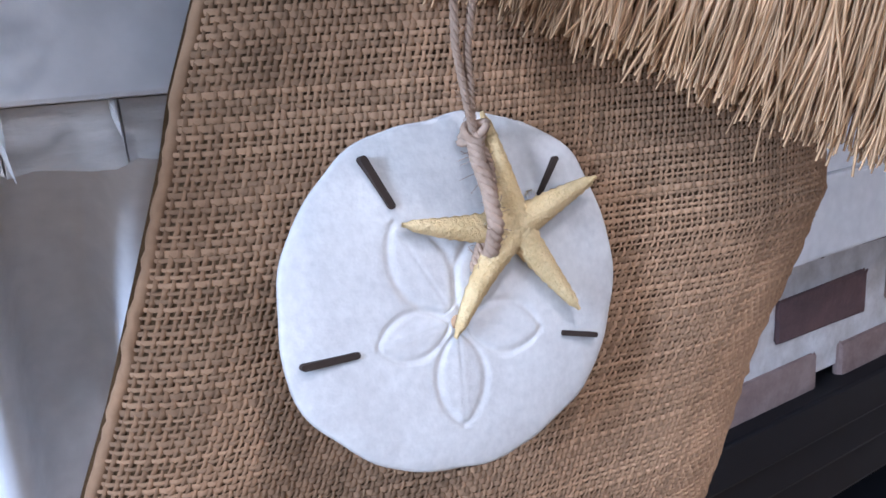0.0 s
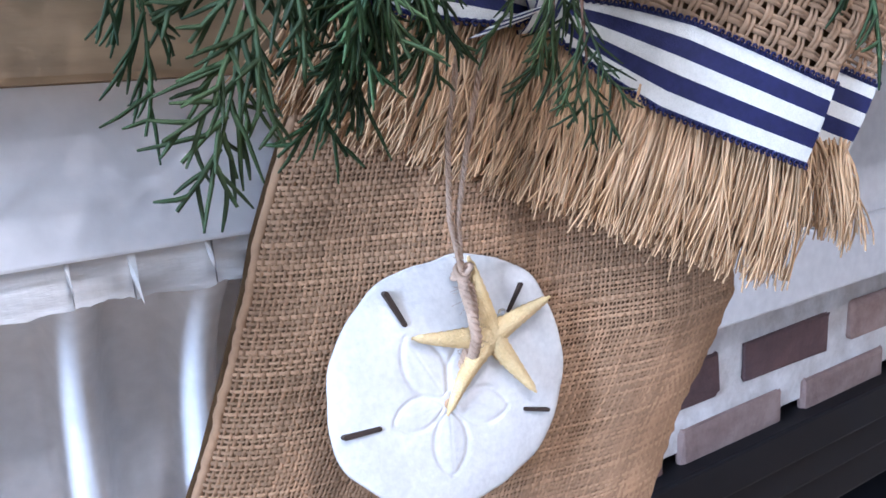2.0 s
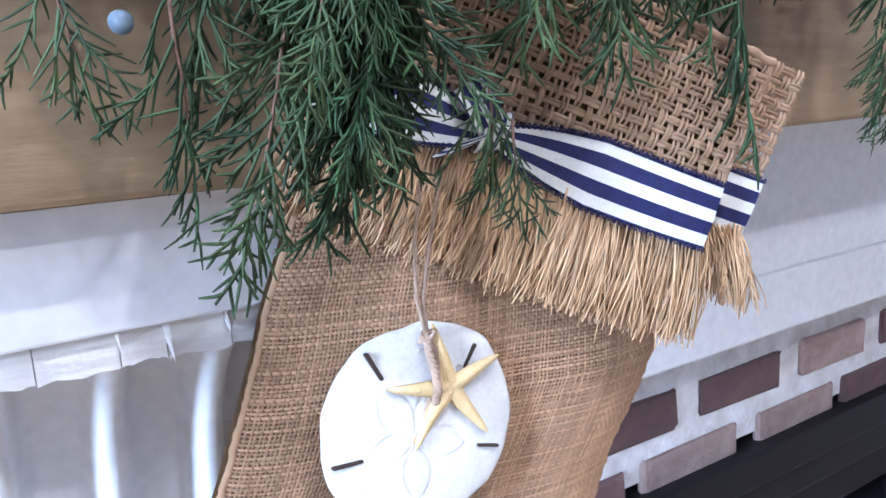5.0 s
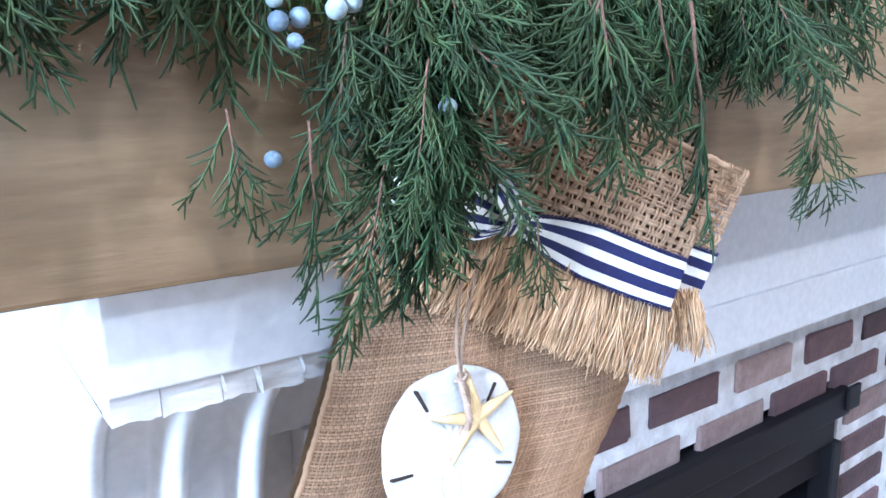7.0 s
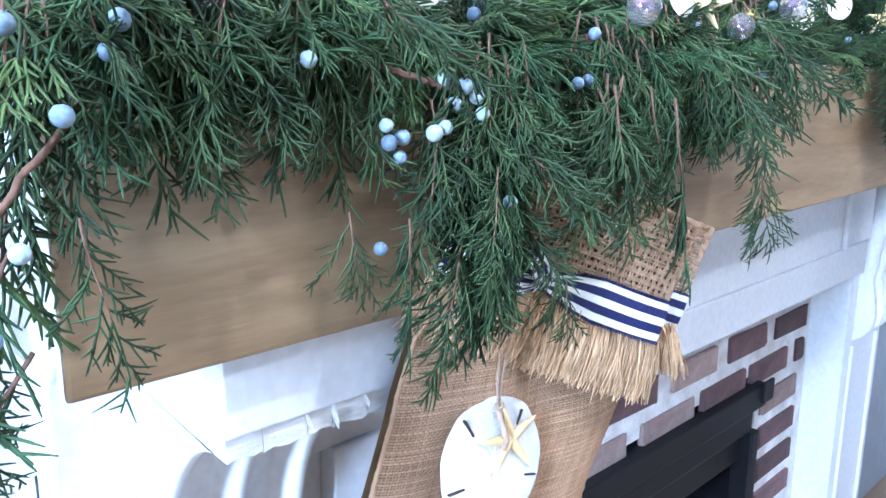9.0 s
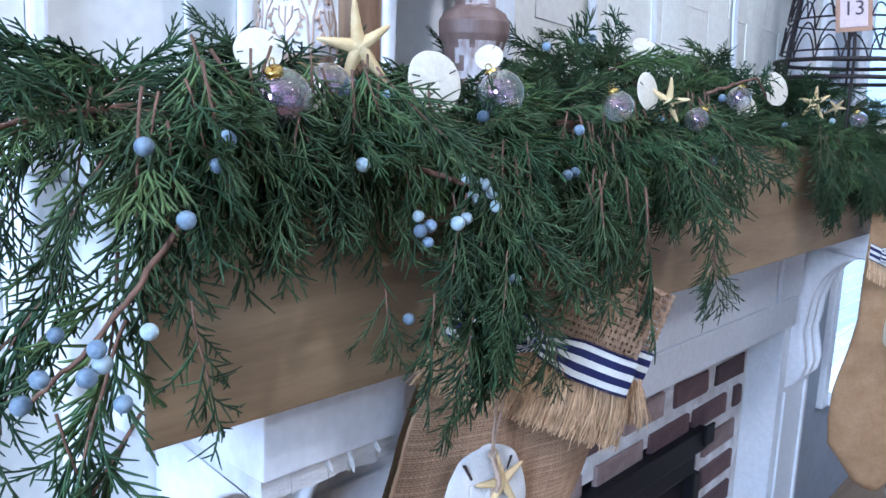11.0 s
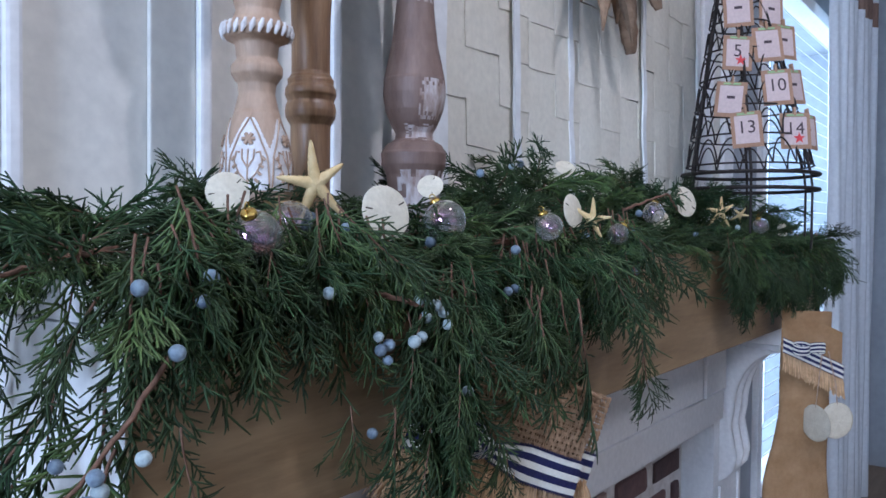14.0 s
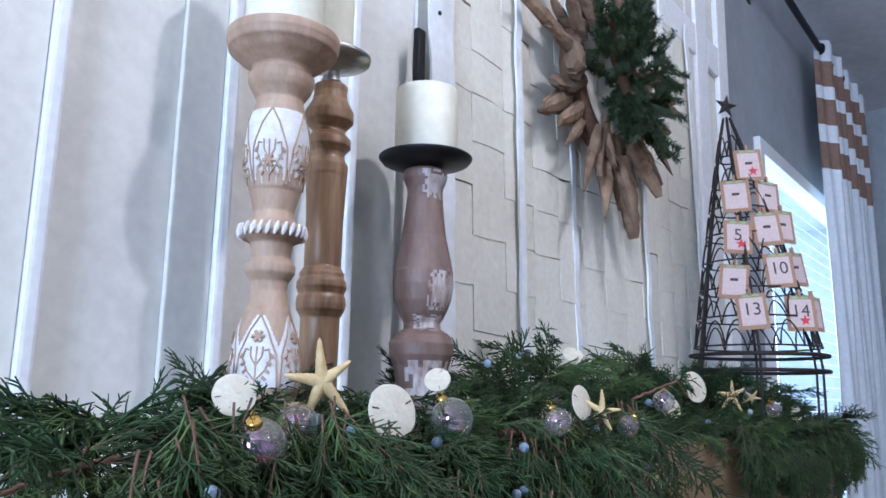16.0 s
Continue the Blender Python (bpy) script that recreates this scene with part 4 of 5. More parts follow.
DROP_X = (-0.41, -0.334, -0.296, -0.256, -0.221, -0.177, -0.124, -0.063, -0.013, 0.042, 0.087, 0.145, 0.209, 0.287, 0.344, 0.414, 0.464, 0.543, 0.617, 0.669, 0.999, 1.477, 1.955)
DROP_Z = (1.221, 1.205, 1.257, 1.326, 1.292, 1.290, 1.280, 1.160, 1.133, 1.167, 1.237, 1.224, 1.257, 1.242, 1.275, 1.289, 1.329, 1.326, 1.294, 1.208, 1.183, 1.184, 1.214)
MOUND_X = (-0.435, -0.327, -0.223, -0.089, 0.05, 0.229, 0.518, 0.699, 0.919, 1.247, 1.625)
MOUND_Z = (1.31, 1.339, 1.366, 1.371, 1.366, 1.452, 1.461, 1.445, 1.469, 1.432, 1.399)

# front curtain of hanging sprays
for k in range(135):
    x = -0.31 + 2.03 * (k + grnd.random()) / 135
    zb = float(np.interp(x, DROP_X, DROP_Z))
    level = grnd.random() ** 0.9
    ln = 0.105
    z0 = min(zb + ln * 0.95 + level * max(0.0, 1.365 - zb - ln * 0.95), 1.375)
    near = 0.022 * grnd.random() + (0.016 if z0 < 1.33 else 0.0)
    if -0.10 < x < 0.25 and z0 < 1.33:
        near += 0.022 + 0.36 * max(0.0, x)
    if (-0.02 < x < 0.26 and z0 < 1.31) or 0.40 < x < 0.84:
        continue
    sway = 0.10 if -0.20 < x < 0.0 else 0.45
    sprig((x, 0.016 - near, z0), (grnd.uniform(-sway, sway), grnd.uniform(-0.42, -0.02), -1.0), grnd.uniform(0.66, 0.95), pick=grnd.choice(HANGS))
# a thick bunch over the end of the cuff
for k in range(10):
    z0 = 1.345 - 0.115 * (k + grnd.random()) / 10
    sprig((grnd.uniform(-0.066, -0.036), -0.030 - grnd.uniform(0.0, 0.022), z0), (grnd.uniform(-0.12, 0.10), grnd.uniform(-0.2, 0.0), -1.0), grnd.uniform(0.6, 0.85), pick=grnd.choice(HANGS))
# sprays that roll over the front edge
for k in range(50):
    x = -0.33 + 2.03 * (k + grnd.random()) / 50
    if 0.39 < x < 0.80:
        continue
    sprig((x, grnd.uniform(0.035, 0.085), grnd.uniform(1.334, 1.346)), (grnd.uniform(-0.6, 0.6), -1.0, grnd.uniform(-0.30, -0.02)), grnd.uniform(0.65, 0.9), pick=grnd.choice(BOUGHS))
# sprays over the top: a low layer, then the mound
for k in range(116):
    x = -0.37 + 2.0 * (k + grnd.random()) / 116
    top = float(np.interp(x, MOUND_X, MOUND_Z))
    low = k % 3 == 0
    y = grnd.uniform(0.05, 0.20) if low else grnd.uniform(0.085, 0.20)
    z = Z_TOP + 0.010 if low else Z_TOP + 0.012 + (top - Z_TOP) * grnd.uniform(0.35, 0.95) * (1 - 0.35 * abs(y - 0.12) / 0.09)
    if y < 0.12:
        z = min(z, Z_TOP + 0.026)
    aim = (grnd.uniform(-1.0, 0.6), grnd.uniform(-0.8, 0.3), 0.0) if low else (grnd.choice((-1, 1)) * grnd.uniform(0.5, 1.0), grnd.uniform(-0.35, 0.35), grnd.uniform(0.0, 0.40))
    sprig((x, y, z), aim, grnd.uniform(0.6, 0.92), pick=grnd.choice(BOUGHS))
# the end that falls over the side of the mantel
for k in range(17):
    y = grnd.uniform(-0.03, 0.19)
    z0 = grnd.uniform(1.19, 1.38)
    sprig((X_L - 0.010 - grnd.uniform(0, 0.045), y, z0), (grnd.uniform(-0.75, -0.05), grnd.uniform(-0.35, 0.15), -1.0 + grnd.uniform(0, 0.35)), grnd.uniform(0.75, 1.05), slim=k % 2 == 0)
# thin strands that hang lower than the rest
for base, aim, sc in (((0.0191, -0.051, 1.1734), (0.0, -0.02, -1), 0.57), ((0.0078, -0.0495, 1.1958), (0.04, -0.02, -1), 0.644), ((0.1514, -0.051, 1.299), (0.1, -0.14, -1), 1.122), ((0.1237, -0.0458, 1.3086), (0.16, -0.12, -1), 0.828), ((0.3357, -0.021, 1.3422), (-0.08, -0.22, -1), 1.058), ((0.3449, -0.027, 1.3271), (0.02, -0.2, -1), 0.874), ((0.3306, -0.0465, 1.2528), (-0.05, -0.05, -1), 0.69), ((0.3222, -0.051, 1.2232), (0.22, -0.05, -1), 0.736), ((0.3198, -0.0525, 1.2162), (-0.2, -0.05, -1), 0.552), ((-0.1489, -0.021, 1.2383), (0.05, -0.05, -1), 0.644), ((-0.3015, -0.0345, 1.2552), (0.12, -0.05, -1), 0.644), ((-0.363, -0.012, 1.2028), (0.25, -0.05, -1), 0.736), ((-0.384, 0.003, 1.1964), (-0.2, 0.0, -1), 0.736), ((-0.1145, -0.0345, 1.2324), (0.02, -0.02, -1), 0.69)):
    sprig(base, aim, sc, slim=True)


def stem(points, r0, r1):
    p = np.asarray(points, float)
    s = np.linspace(0, 1, len(p))
    t = np.linspace(0, 1, 40)
    c = np.stack([np.interp(t, s, p[:, k]) for k in range(3)], 1)
    for _ in range(3):
        c[1:-1] = (c[:-2] + 2 * c[1:-1] + c[2:]) / 4
    c += np.random.default_rng(int(r0 * 1e6)).normal(0, 0.0006, c.shape)
    v, f = tube(c, np.linspace(r0, r1, 40), 7)
    raw("woody_stem", v, f, BARK, garland, "reddish brown woody stem")


stem([(-0.2186, 0.0255, 1.3434), (-0.2799, -0.012, 1.3109), (-0.3201, -0.027, 1.2737), (-0.3475, -0.0195, 1.2365), (-0.3738, -0.012, 1.2126)], 0.0022, 0.0012)
stem([(-0.2832, 0.063, 1.3543), (-0.3523, 0.033, 1.3461), (-0.421, 0.0255, 1.3245)], 0.0020, 0.0012)
stem([(-0.1522, 0.003, 1.3293), (-0.0991, -0.0345, 1.3122), (-0.0588, -0.042, 1.3029)], 0.0026, 0.0013)
stem([(-0.0455, 0.1155, 1.3419), (0.4405, 0.1155, 1.3597), (0.9894, 0.1155, 1.3748), (1.5045, 0.1005, 1.3873)], 0.0060, 0.0040)
stem([(0.4367, 0.0255, 1.3973), (0.5364, 0.003, 1.4231), (0.5957, 0.0105, 1.4011)], 0.0022, 0.0012)

# berries: waxy spheres with a small dimple
v, f = lathe([(0.0004, -0.0049), (0.0022, -0.0044), (0.0042, -0.0026), (0.0050, 0.0), (0.0045, 0.0024), (0.0028, 0.0043), (0.0010, 0.0048), (0.0002, 0.0044)], 18)
berry_mesh = [raw("berry", v, f, BERRY, garland), raw("berry", v, f, BERRYPALE, garland)]
BERRIES = [(-0.126, -0.0277, 1.2872), (-0.1253, -0.0292, 1.2772), (-0.1172, -0.0292, 1.2684), (-0.0825, -0.048, 1.3092), (-0.0721, -0.048, 1.303), (-0.0677, -0.0488, 1.2929), (-0.1033, -0.0443, 1.2827), (-0.0945, -0.0443, 1.2856), (0.053, -0.0292, 1.3108), (0.0653, -0.0292, 1.313), (-0.0885, -0.0368, 1.3132), (-0.2737, -0.0247, 1.3384), (-0.2804, -0.0262, 1.3247), (-0.3199, -0.0232, 1.3344), (-0.3054, -0.0368, 1.2981), (-0.1781, -0.0277, 1.3233), (-0.1089, 0.0232, 1.3687), (-0.0172, 0.0082, 1.3566), (0.1026, -0.0067, 1.3483), (0.2066, 0.1073, 1.4351), (0.2707, 0.1035, 1.4476), (0.2957, 0.1057, 1.4526), (-0.1247, 0.0473, 1.3771), (-0.1313, 0.0457, 1.3705)]
BERRIES += [(-0.35, -0.0308, 1.2378), (-0.3474, -0.0307, 1.2295), (-0.3552, -0.0307, 1.2243), (-0.3742, -0.0232, 1.2259), (-0.3775, -0.0082, 1.2097), (-0.3413, -0.0382, 1.21), (-0.3271, -0.0383, 1.244), (-0.3631, -0.0157, 1.2438), (0.3832, -0.0082, 1.3689), (0.4145, -0.0097, 1.354), (0.3621, -0.0232, 1.3174), (-0.0492, -0.0563, 1.2377), (-0.1291, -0.0247, 1.2146), (0.2736, 0.0022, 1.3613), (0.4493, 0.0098, 1.392), (0.5133, 0.0172, 1.4002), (0.9558, 0.0247, 1.3758), (0.6576, 0.0022, 1.3632)]
for i, p in enumerate(BERRIES):
    ob = new("berry", berry_mesh[1 if i in (3, 4, 5, 6, 7, 30, 35) or i % 5 == 0 else 0].data)
    ob.matrix_world = Matrix.Translation(p) @ pose(0, 0, 0, 50 * i, 33 * i, 0) @ Matrix.Diagonal((*(grnd.uniform(0.82, 1.05),) * 3, 1))
    ob.parent = garland
for ob, p in zip(berry_mesh, ((-0.1132, -0.027, 1.2795), (-0.0772, -0.0345, 1.2983))):
    ob.location = p

# ---- ornaments in the garland ----
def bauble(loc, r):
    b = thing("glass_bauble", "clear iridescent glass ball resting in the garland", "bauble", loc, "glass balls in the garland")
    rows = [(max(0.0003, r * math.sin(a)), -r * math.cos(a)) for a in np.linspace(0, math.pi * 0.93, 26)]
    inner = [(q * 0.97, z * 0.97) for q, z in rows[::-1]]
    v, f = lathe(rows + inner, 40)
    raw("glass_ball", v, f, GLASS, b)
    v, f = lathe([(0.0052, r * 0.94), (0.0056, r * 0.97), (0.0056, r * 1.13), (0.0045, r * 1.17), (0.0008, r * 1.18)], 20, lambda a, z: 0.03 * math.cos(10 * a))
    raw("cap", v, f, GOLD, b, "gold metal cap")
    a = np.linspace(0, 2 * math.pi, 18)[:-1]
    v, f = tube(np.stack([0.0028 * np.cos(a), 0 * a, r * 1.2 + 0.003 + 0.0032 * np.sin(a)], 1), 0.0005, 5, True)
    raw("hook", v, f, GOLD, b)
    b.matrix_world = pose(*loc, grnd.uniform(-40, 20), grnd.uniform(-40, 40), grnd.uniform(0, 360))


for loc, r in (((-0.2149, 0.0075, 1.3609), 0.0200), ((-0.1494, 0.0422, 1.3724), 0.0170), ((0.0123, 0.0144, 1.3755), 0.0200), ((0.3413, -0.0083, 1.3635), 0.0138), ((0.5095, 0.0132, 1.3942), 0.0156), ((0.1672, -0.0083, 1.3715), 0.0149), ((1.0427, 0.006, 1.3797), 0.0153)):
    bauble(loc, r)


def standing_dollar(loc, r, turn, lean, seed):
    sd = thing("sand_dollar", "cream sand dollar standing in the garland", "sand dollar", loc, "sand dollars")
    v, f = sand_dollar_mesh(r, seed, 26, 64, 0.6)
    raw("shell", v, f, SHELLDIM, sd)
    # two uncut slots, their shade painted by dark capsules
    for k in (0, 2):
        a = radians(90 + 72 * k + 36)
        c, s = math.cos(a), math.sin(a)
        v, f = capsule((c * r * 0.62, s * r * 0.62), (c * r * 0.86, s * r * 0.86), r * 0.022, r * 0.06, -r * 0.088)
        raw("slot", v, f, SLOTSHADE, sd, "dark raised piece that paints the shade in a shell's hole", smooth=False)
    sd.matrix_world = pose(*loc, lean, 0, turn) @ pose(0, 0, 0, 0, 20 * seed, 0)


for loc, r, turn, lean, seed in (((-0.1882, 0.0705, 1.395), 0.0167, -30, -20, 4), ((-0.051, 0.0312, 1.3825), 0.0244, -15, -12, 5), ((0.2767, 0.0204, 1.3914), 0.0204, -5, -10, 6), ((0.5388, 0.0132, 1.383), 0.0156, -30, -8, 7), ((0.7162, 0.0418, 1.4175), 0.0259, -22, -14, 8), ((1.2128, 0.006, 1.3695), 0.0208, -15, -5, 9), ((0.0807, 0.0848, 1.4131), 0.0138, -60, -30, 10), ((0.4327, 0.1135, 1.4571), 0.0153, -40, -45, 11)):
    standing_dollar(loc, r, turn, lean, seed)


def small_starfish(loc, r, turn, lean, spin, seed):
    sf = thing("starfish", "golden dried starfish tucked in the garland", "starfish", loc, "starfish")
    rnd = random.Random(seed)
    arms = []
    for k in range(5):
        a = radians(spin + 72 * k + rnd.uniform(-9, 9))
        ln = r * rnd.uniform(0.85, 1.12)
        arms.append((ln * math.cos(a), ln * math.sin(a), rnd.uniform(-0.08, 0.08)))
    for v, f in starfish_mesh(arms, r * 0.15, r * 0.165, 14):
        raw("arm", v, f, STAR, sf)
    sf.matrix_world = pose(*loc, lean, 0, turn)


for loc, r, turn, lean, spin, seed in (((-0.0819, 0.0863, 1.4075), 0.0354, -32, 10, 105, 1), ((0.2917, 0.0024, 1.3816), 0.0238, -75, 5, 80, 2), ((0.9246, 0.0476, 1.4047), 0.0293, -45, 5, 95, 3), ((1.0804, 0.0562, 1.4035), 0.0219, -60, 40, 70, 4), ((-0.1489, 0.0619, 1.3873), 0.0135, -20, 60, 20, 5)):
    small_starfish(loc, r, turn, lean, spin, seed)


# ---- candlesticks ----
def turned(name, label, x, y, rows, material, seg=56, ripple=None):
    c = thing(name, label, "candlestick", (x, y, 0), "candlesticks on the mantel")
    v, f = lathe(smooth_rows(rows, 150), seg, ripple)
    raw("turned_post", v, f, material, c)
    return c


def candle(name, x, y, z, r, h, parent_label):
    c = thing("pillar_candle", parent_label, "candle", (x, y, z), "candles")
    v, f = lathe([(r * 0.97, 0), (r, 0.003), (r, h * 0.5), (r * 0.995, h - 0.006), (r * 0.97, h - 0.001), (r * 0.90, h), (r * 0.80, h - 0.006), (r * 0.3, h - 0.009), (0.002, h - 0.009)], 56)
    raw("wax", v, f, WAX, c)
    v, f = tube([(0, 0, h - 0.010), (0.0005, 0, h - 0.002), (0.002, 0.001, h + 0.006)], 0.0009, 6)
    raw("wick", v, f, INK, c)


def carving(c, z0, z1, r_of, name, flower_z, n=5):
    """Raised vine-and-flower relief wrapped round the turned post."""
    pieces = []

    def wrap(a, z, out=0.0008):
        r = r_of(z) + out
        return (r * math.cos(a), r * math.sin(a), z)

    def line(pts, w=0.0008):
        q = []
        for i in range(len(pts) - 1):
            for t in np.linspace(0, 1, 5)[:-1]:
                q.append(wrap(pts[i][0] + (pts[i + 1][0] - pts[i][0]) * t, pts[i][1] + (pts[i + 1][1] - pts[i][1]) * t))
        q.append(wrap(*pts[-1]))
        pieces.append(tube(q, w, 5))

    h = z1 - z0
    for k in range(n):
        a0 = 2 * math.pi * k / n
        half = math.pi / n
        line([(a0, z0 + 0.02 * h), (a0, z0 + 0.55 * h)])
        for s in (-1, 1):
            line([(a0, z0 + 0.10 * h), (a0 + s * half * 0.35, z0 + 0.22 * h), (a0 + s * half * 0.62, z0 + 0.38 * h), (a0 + s * half * 0.55, z0 + 0.52 * h), (a0 + s * half * 0.35, z0 + 0.50 * h)])
            line([(a0, z0 + 0.30 * h), (a0 + s * half * 0.25, z0 + 0.42 * h), (a0 + s * half * 0.28, z0 + 0.55 * h)])
            line([(a0 + s * half * 0.95, z0), (a0 + s * half * 0.86, z0 + 0.45 * h), (a0 + s * half * 0.45, z0 + 0.78 * h), (a0, z1)], 0.0009)
            for q in range(4):
                zz = z0 + (0.15 + 0.1 * q) * h
                line([(a0 + s * half * (0.3 + 0.1 * q), zz), (a0 + s * half * (0.46 + 0.1 * q), zz - 0.05 * h)], 0.0015)
        for q in range(6):
            t = q * math.pi / 3
            rr = r_of(flower_z)
            line([(a0, flower_z), (a0 + 0.0055 / rr * math.cos(t), flower_z + 0.0055 * math.sin(t))], 0.0019)
    v, f = join(pieces)
    raw(name, v, f, WASHED, c, "brown-edged floral carving")


CARVED = [(0.0408, 1.336), (0.0408, 1.3504), (0.0308, 1.3596), (0.0272, 1.3874), (0.0313, 1.3985), (0.0318, 1.4106), (0.031, 1.4263), (0.0272, 1.4476), (0.02, 1.4708), (0.016, 1.4875), (0.0172, 1.4967), (0.0227, 1.5041), (0.0229, 1.5115), (0.0177, 1.518), (0.0195, 1.5319), (0.0272, 1.5356), (0.031, 1.5412), (0.031, 1.5467), (0.0218, 1.5523), (0.0186, 1.5606), (0.0238, 1.581), (0.0286, 1.6051), (0.0301, 1.6236), (0.0281, 1.6449), (0.0234, 1.6625), (0.0218, 1.6709), (0.0281, 1.6801), (0.0313, 1.6875), (0.0313, 1.6949), (0.0272, 1.7005), (0.0408, 1.7098), (0.0517, 1.719), (0.054, 1.7264), (0.054, 1.7357), (0.0508, 1.7366), (0.0091, 1.7374)]
carved = turned("carved_candlestick", "pale whitewashed wooden candlestick with white floral carving", -0.1027, 0.140, CARVED, WASHED)
r_at = lambda z: float(np.interp(z, [q[1] for q in CARVED], [q[0] for q in CARVED]))
for z0, z1, fz, nm in ((1.4004, 1.468, 1.4448, "base_carving"), (1.5838, 1.6597, 1.6042, "body_carving")):
    rows = [(r_at(z) + 0.0004, z) for z in np.linspace(z0, z1 - 0.004, 44)]
    k = 5
    v, f = lathe(rows, 180)
    v = np.array(v)
    keep = []
    for q in f[:-2]:
        c = v[list(q)].mean(0)
        a = (math.atan2(c[1], c[0]) % (2 * math.pi / k)) / (2 * math.pi / k)
        a = abs(a if a < 0.5 else a - 1) * 2
        if nm == "base_carving":
            inside = c[2] < z0 + (z1 - z0) * (1 - 0.55 * max(0, a - 0.12) ** 1.2)
        else:
            inside = c[2] > z0 + (z1 - z0) * 0.22 * abs(math.sin(a * 7.5))
        if inside:
            keep.append(q)
    raw(nm + "_ground", v, [tuple(q) for q in keep], WASHWHITE, carved, "white rubbed ground of the carving")
    carving(carved, z0, z1 - 0.003, r_at, nm, fz)
pieces = []
for i in range(26):
    a = 2 * math.pi * i / 26
    d = 0.10
    pieces.append(tube([(0.0304 * math.cos(a + d * t), 0.0304 * math.sin(a + d * t), 1.5403 + 0.010 * t) for t in (-0.4, 0.2, 0.8)], (0.0012, 0.0030, 0.0012), 6))
v, f = join(pieces)
raw("rope_ring", v, f, WASHWHITE, carved, "white rope-twist ring")
candle("c", -0.1027, 0.140, 1.7366, 0.0378, 0.15, "ivory pillar candle on the carved candlestick")

OAKROWS = [(0.0363, 1.336), (0.0363, 1.3608), (0.0218, 1.3747), (0.0207, 1.4255), (0.021, 1.4764), (0.0258, 1.4838), (0.027, 1.4912), (0.0258, 1.4986), (0.024, 1.5013), (0.027, 1.5078), (0.0265, 1.5152), (0.0237, 1.5189), (0.0243, 1.5244), (0.0201, 1.53), (0.0204, 1.5827), (0.0227, 1.6335), (0.0231, 1.6456), (0.0186, 1.653), (0.019, 1.6594), (0.0252, 1.6659), (0.0252, 1.6752), (0.0181, 1.6825), (0.0186, 1.6872), (0.0272, 1.6955), (0.0272, 1.7075), (0.0195, 1.7214), (0.0181, 1.7306), (0.0199, 1.738), (0.0145, 1.7417), (0.0036, 1.7426)]
oak = turned("turned_candlestick", "golden brown turned wooden candlestick with a pewter plate", 0.0150, 0.195, OAKROWS, OAK)
v, f = lathe([(0.0109, 1.7426), (0.0113, 1.7454), (0.0095, 1.7491), (0.01, 1.7574), (0.0272, 1.763), (0.0433, 1.7685), (0.0442, 1.7732), (0.0417, 1.775), (0.0363, 1.7713), (0.0009, 1.7704)], 48)
raw("drip_plate", v, f, SILVER, oak, "pewter drip plate")
candle("c", 0.0150, 0.195, 1.7713, 0.0231, 0.15, "ivory pillar candle on the turned candlestick")

BROWNROWS = [(0.046, 1.336), (0.046, 1.3505), (0.0403, 1.3582), (0.0288, 1.3776), (0.0288, 1.4066), (0.0326, 1.4318), (0.0376, 1.4425), (0.0384, 1.457), (0.0326, 1.4667), (0.0225, 1.4725), (0.0216, 1.4802), (0.0273, 1.4899), (0.0336, 1.5054), (0.0366, 1.5248), (0.036, 1.5422), (0.0317, 1.5635), (0.0273, 1.5829), (0.024, 1.61), (0.0216, 1.6342), (0.0216, 1.6439), (0.0264, 1.6555), (0.027, 1.6642), (0.023, 1.6691), (0.0029, 1.67)]
brown = turned("rubbed_candlestick", "brown rubbed wooden candlestick with a black iron plate", 0.1520, 0.165, BROWNROWS, BROWN)
rb = lambda z: float(np.interp(z, [q[1] for q in BROWNROWS], [q[0] for q in BROWNROWS]))
for z0, z1, a0, a1 in ((1.6294, 1.6642, -2.6, -0.2), (1.4938, 1.5403, -2.3, -0.9), (1.4706, 1.4889, -2.9, 0.2), (1.3485, 1.4357, -3.1, 0.3)):
    vs, fs = [], []
    for j, z in enumerate(np.linspace(z0, z1, 12)):
        for i, a in enumerate(np.linspace(a0, a1, 20)):
            r = rb(z) + 0.0004
            vs.append((r * math.cos(a), r * math.sin(a), z))
    hole = random.Random(int(z0 * 1000))
    for j in range(11):
        for i in range(19):
            e = min(i, 18 - i, j, 10 - j)
            if e > 1 or hole.random() < 0.55:
                fs.append((j * 20 + i, j * 20 + i + 1, (j + 1) * 20 + i + 1, (j + 1) * 20 + i))
    raw("worn_paint", vs, fs, BROWNWORN, brown, "streaky worn white paint")
v, f = lathe([(0.0115, 1.67), (0.0288, 1.672), (0.0537, 1.6778), (0.0577, 1.6826), (0.0576, 1.6846), (0.0528, 1.6816), (0.0384, 1.6797), (0.001, 1.6797)], 56)
raw("drip_plate", v, f, IRON, brown, "black iron drip plate")
candle("c", 0.1520, 0.165, 1.6802, 0.0388, 0.092, "short ivory pillar candle on the rubbed candlestick")
sc = thing("iron_bracket", "black iron bracket standing behind the short candle", "bracket")
part("bar", box(0.2061, 0.2241, 0.227, 0.237, 1.334, 1.90, 0.004), IRON, sc)

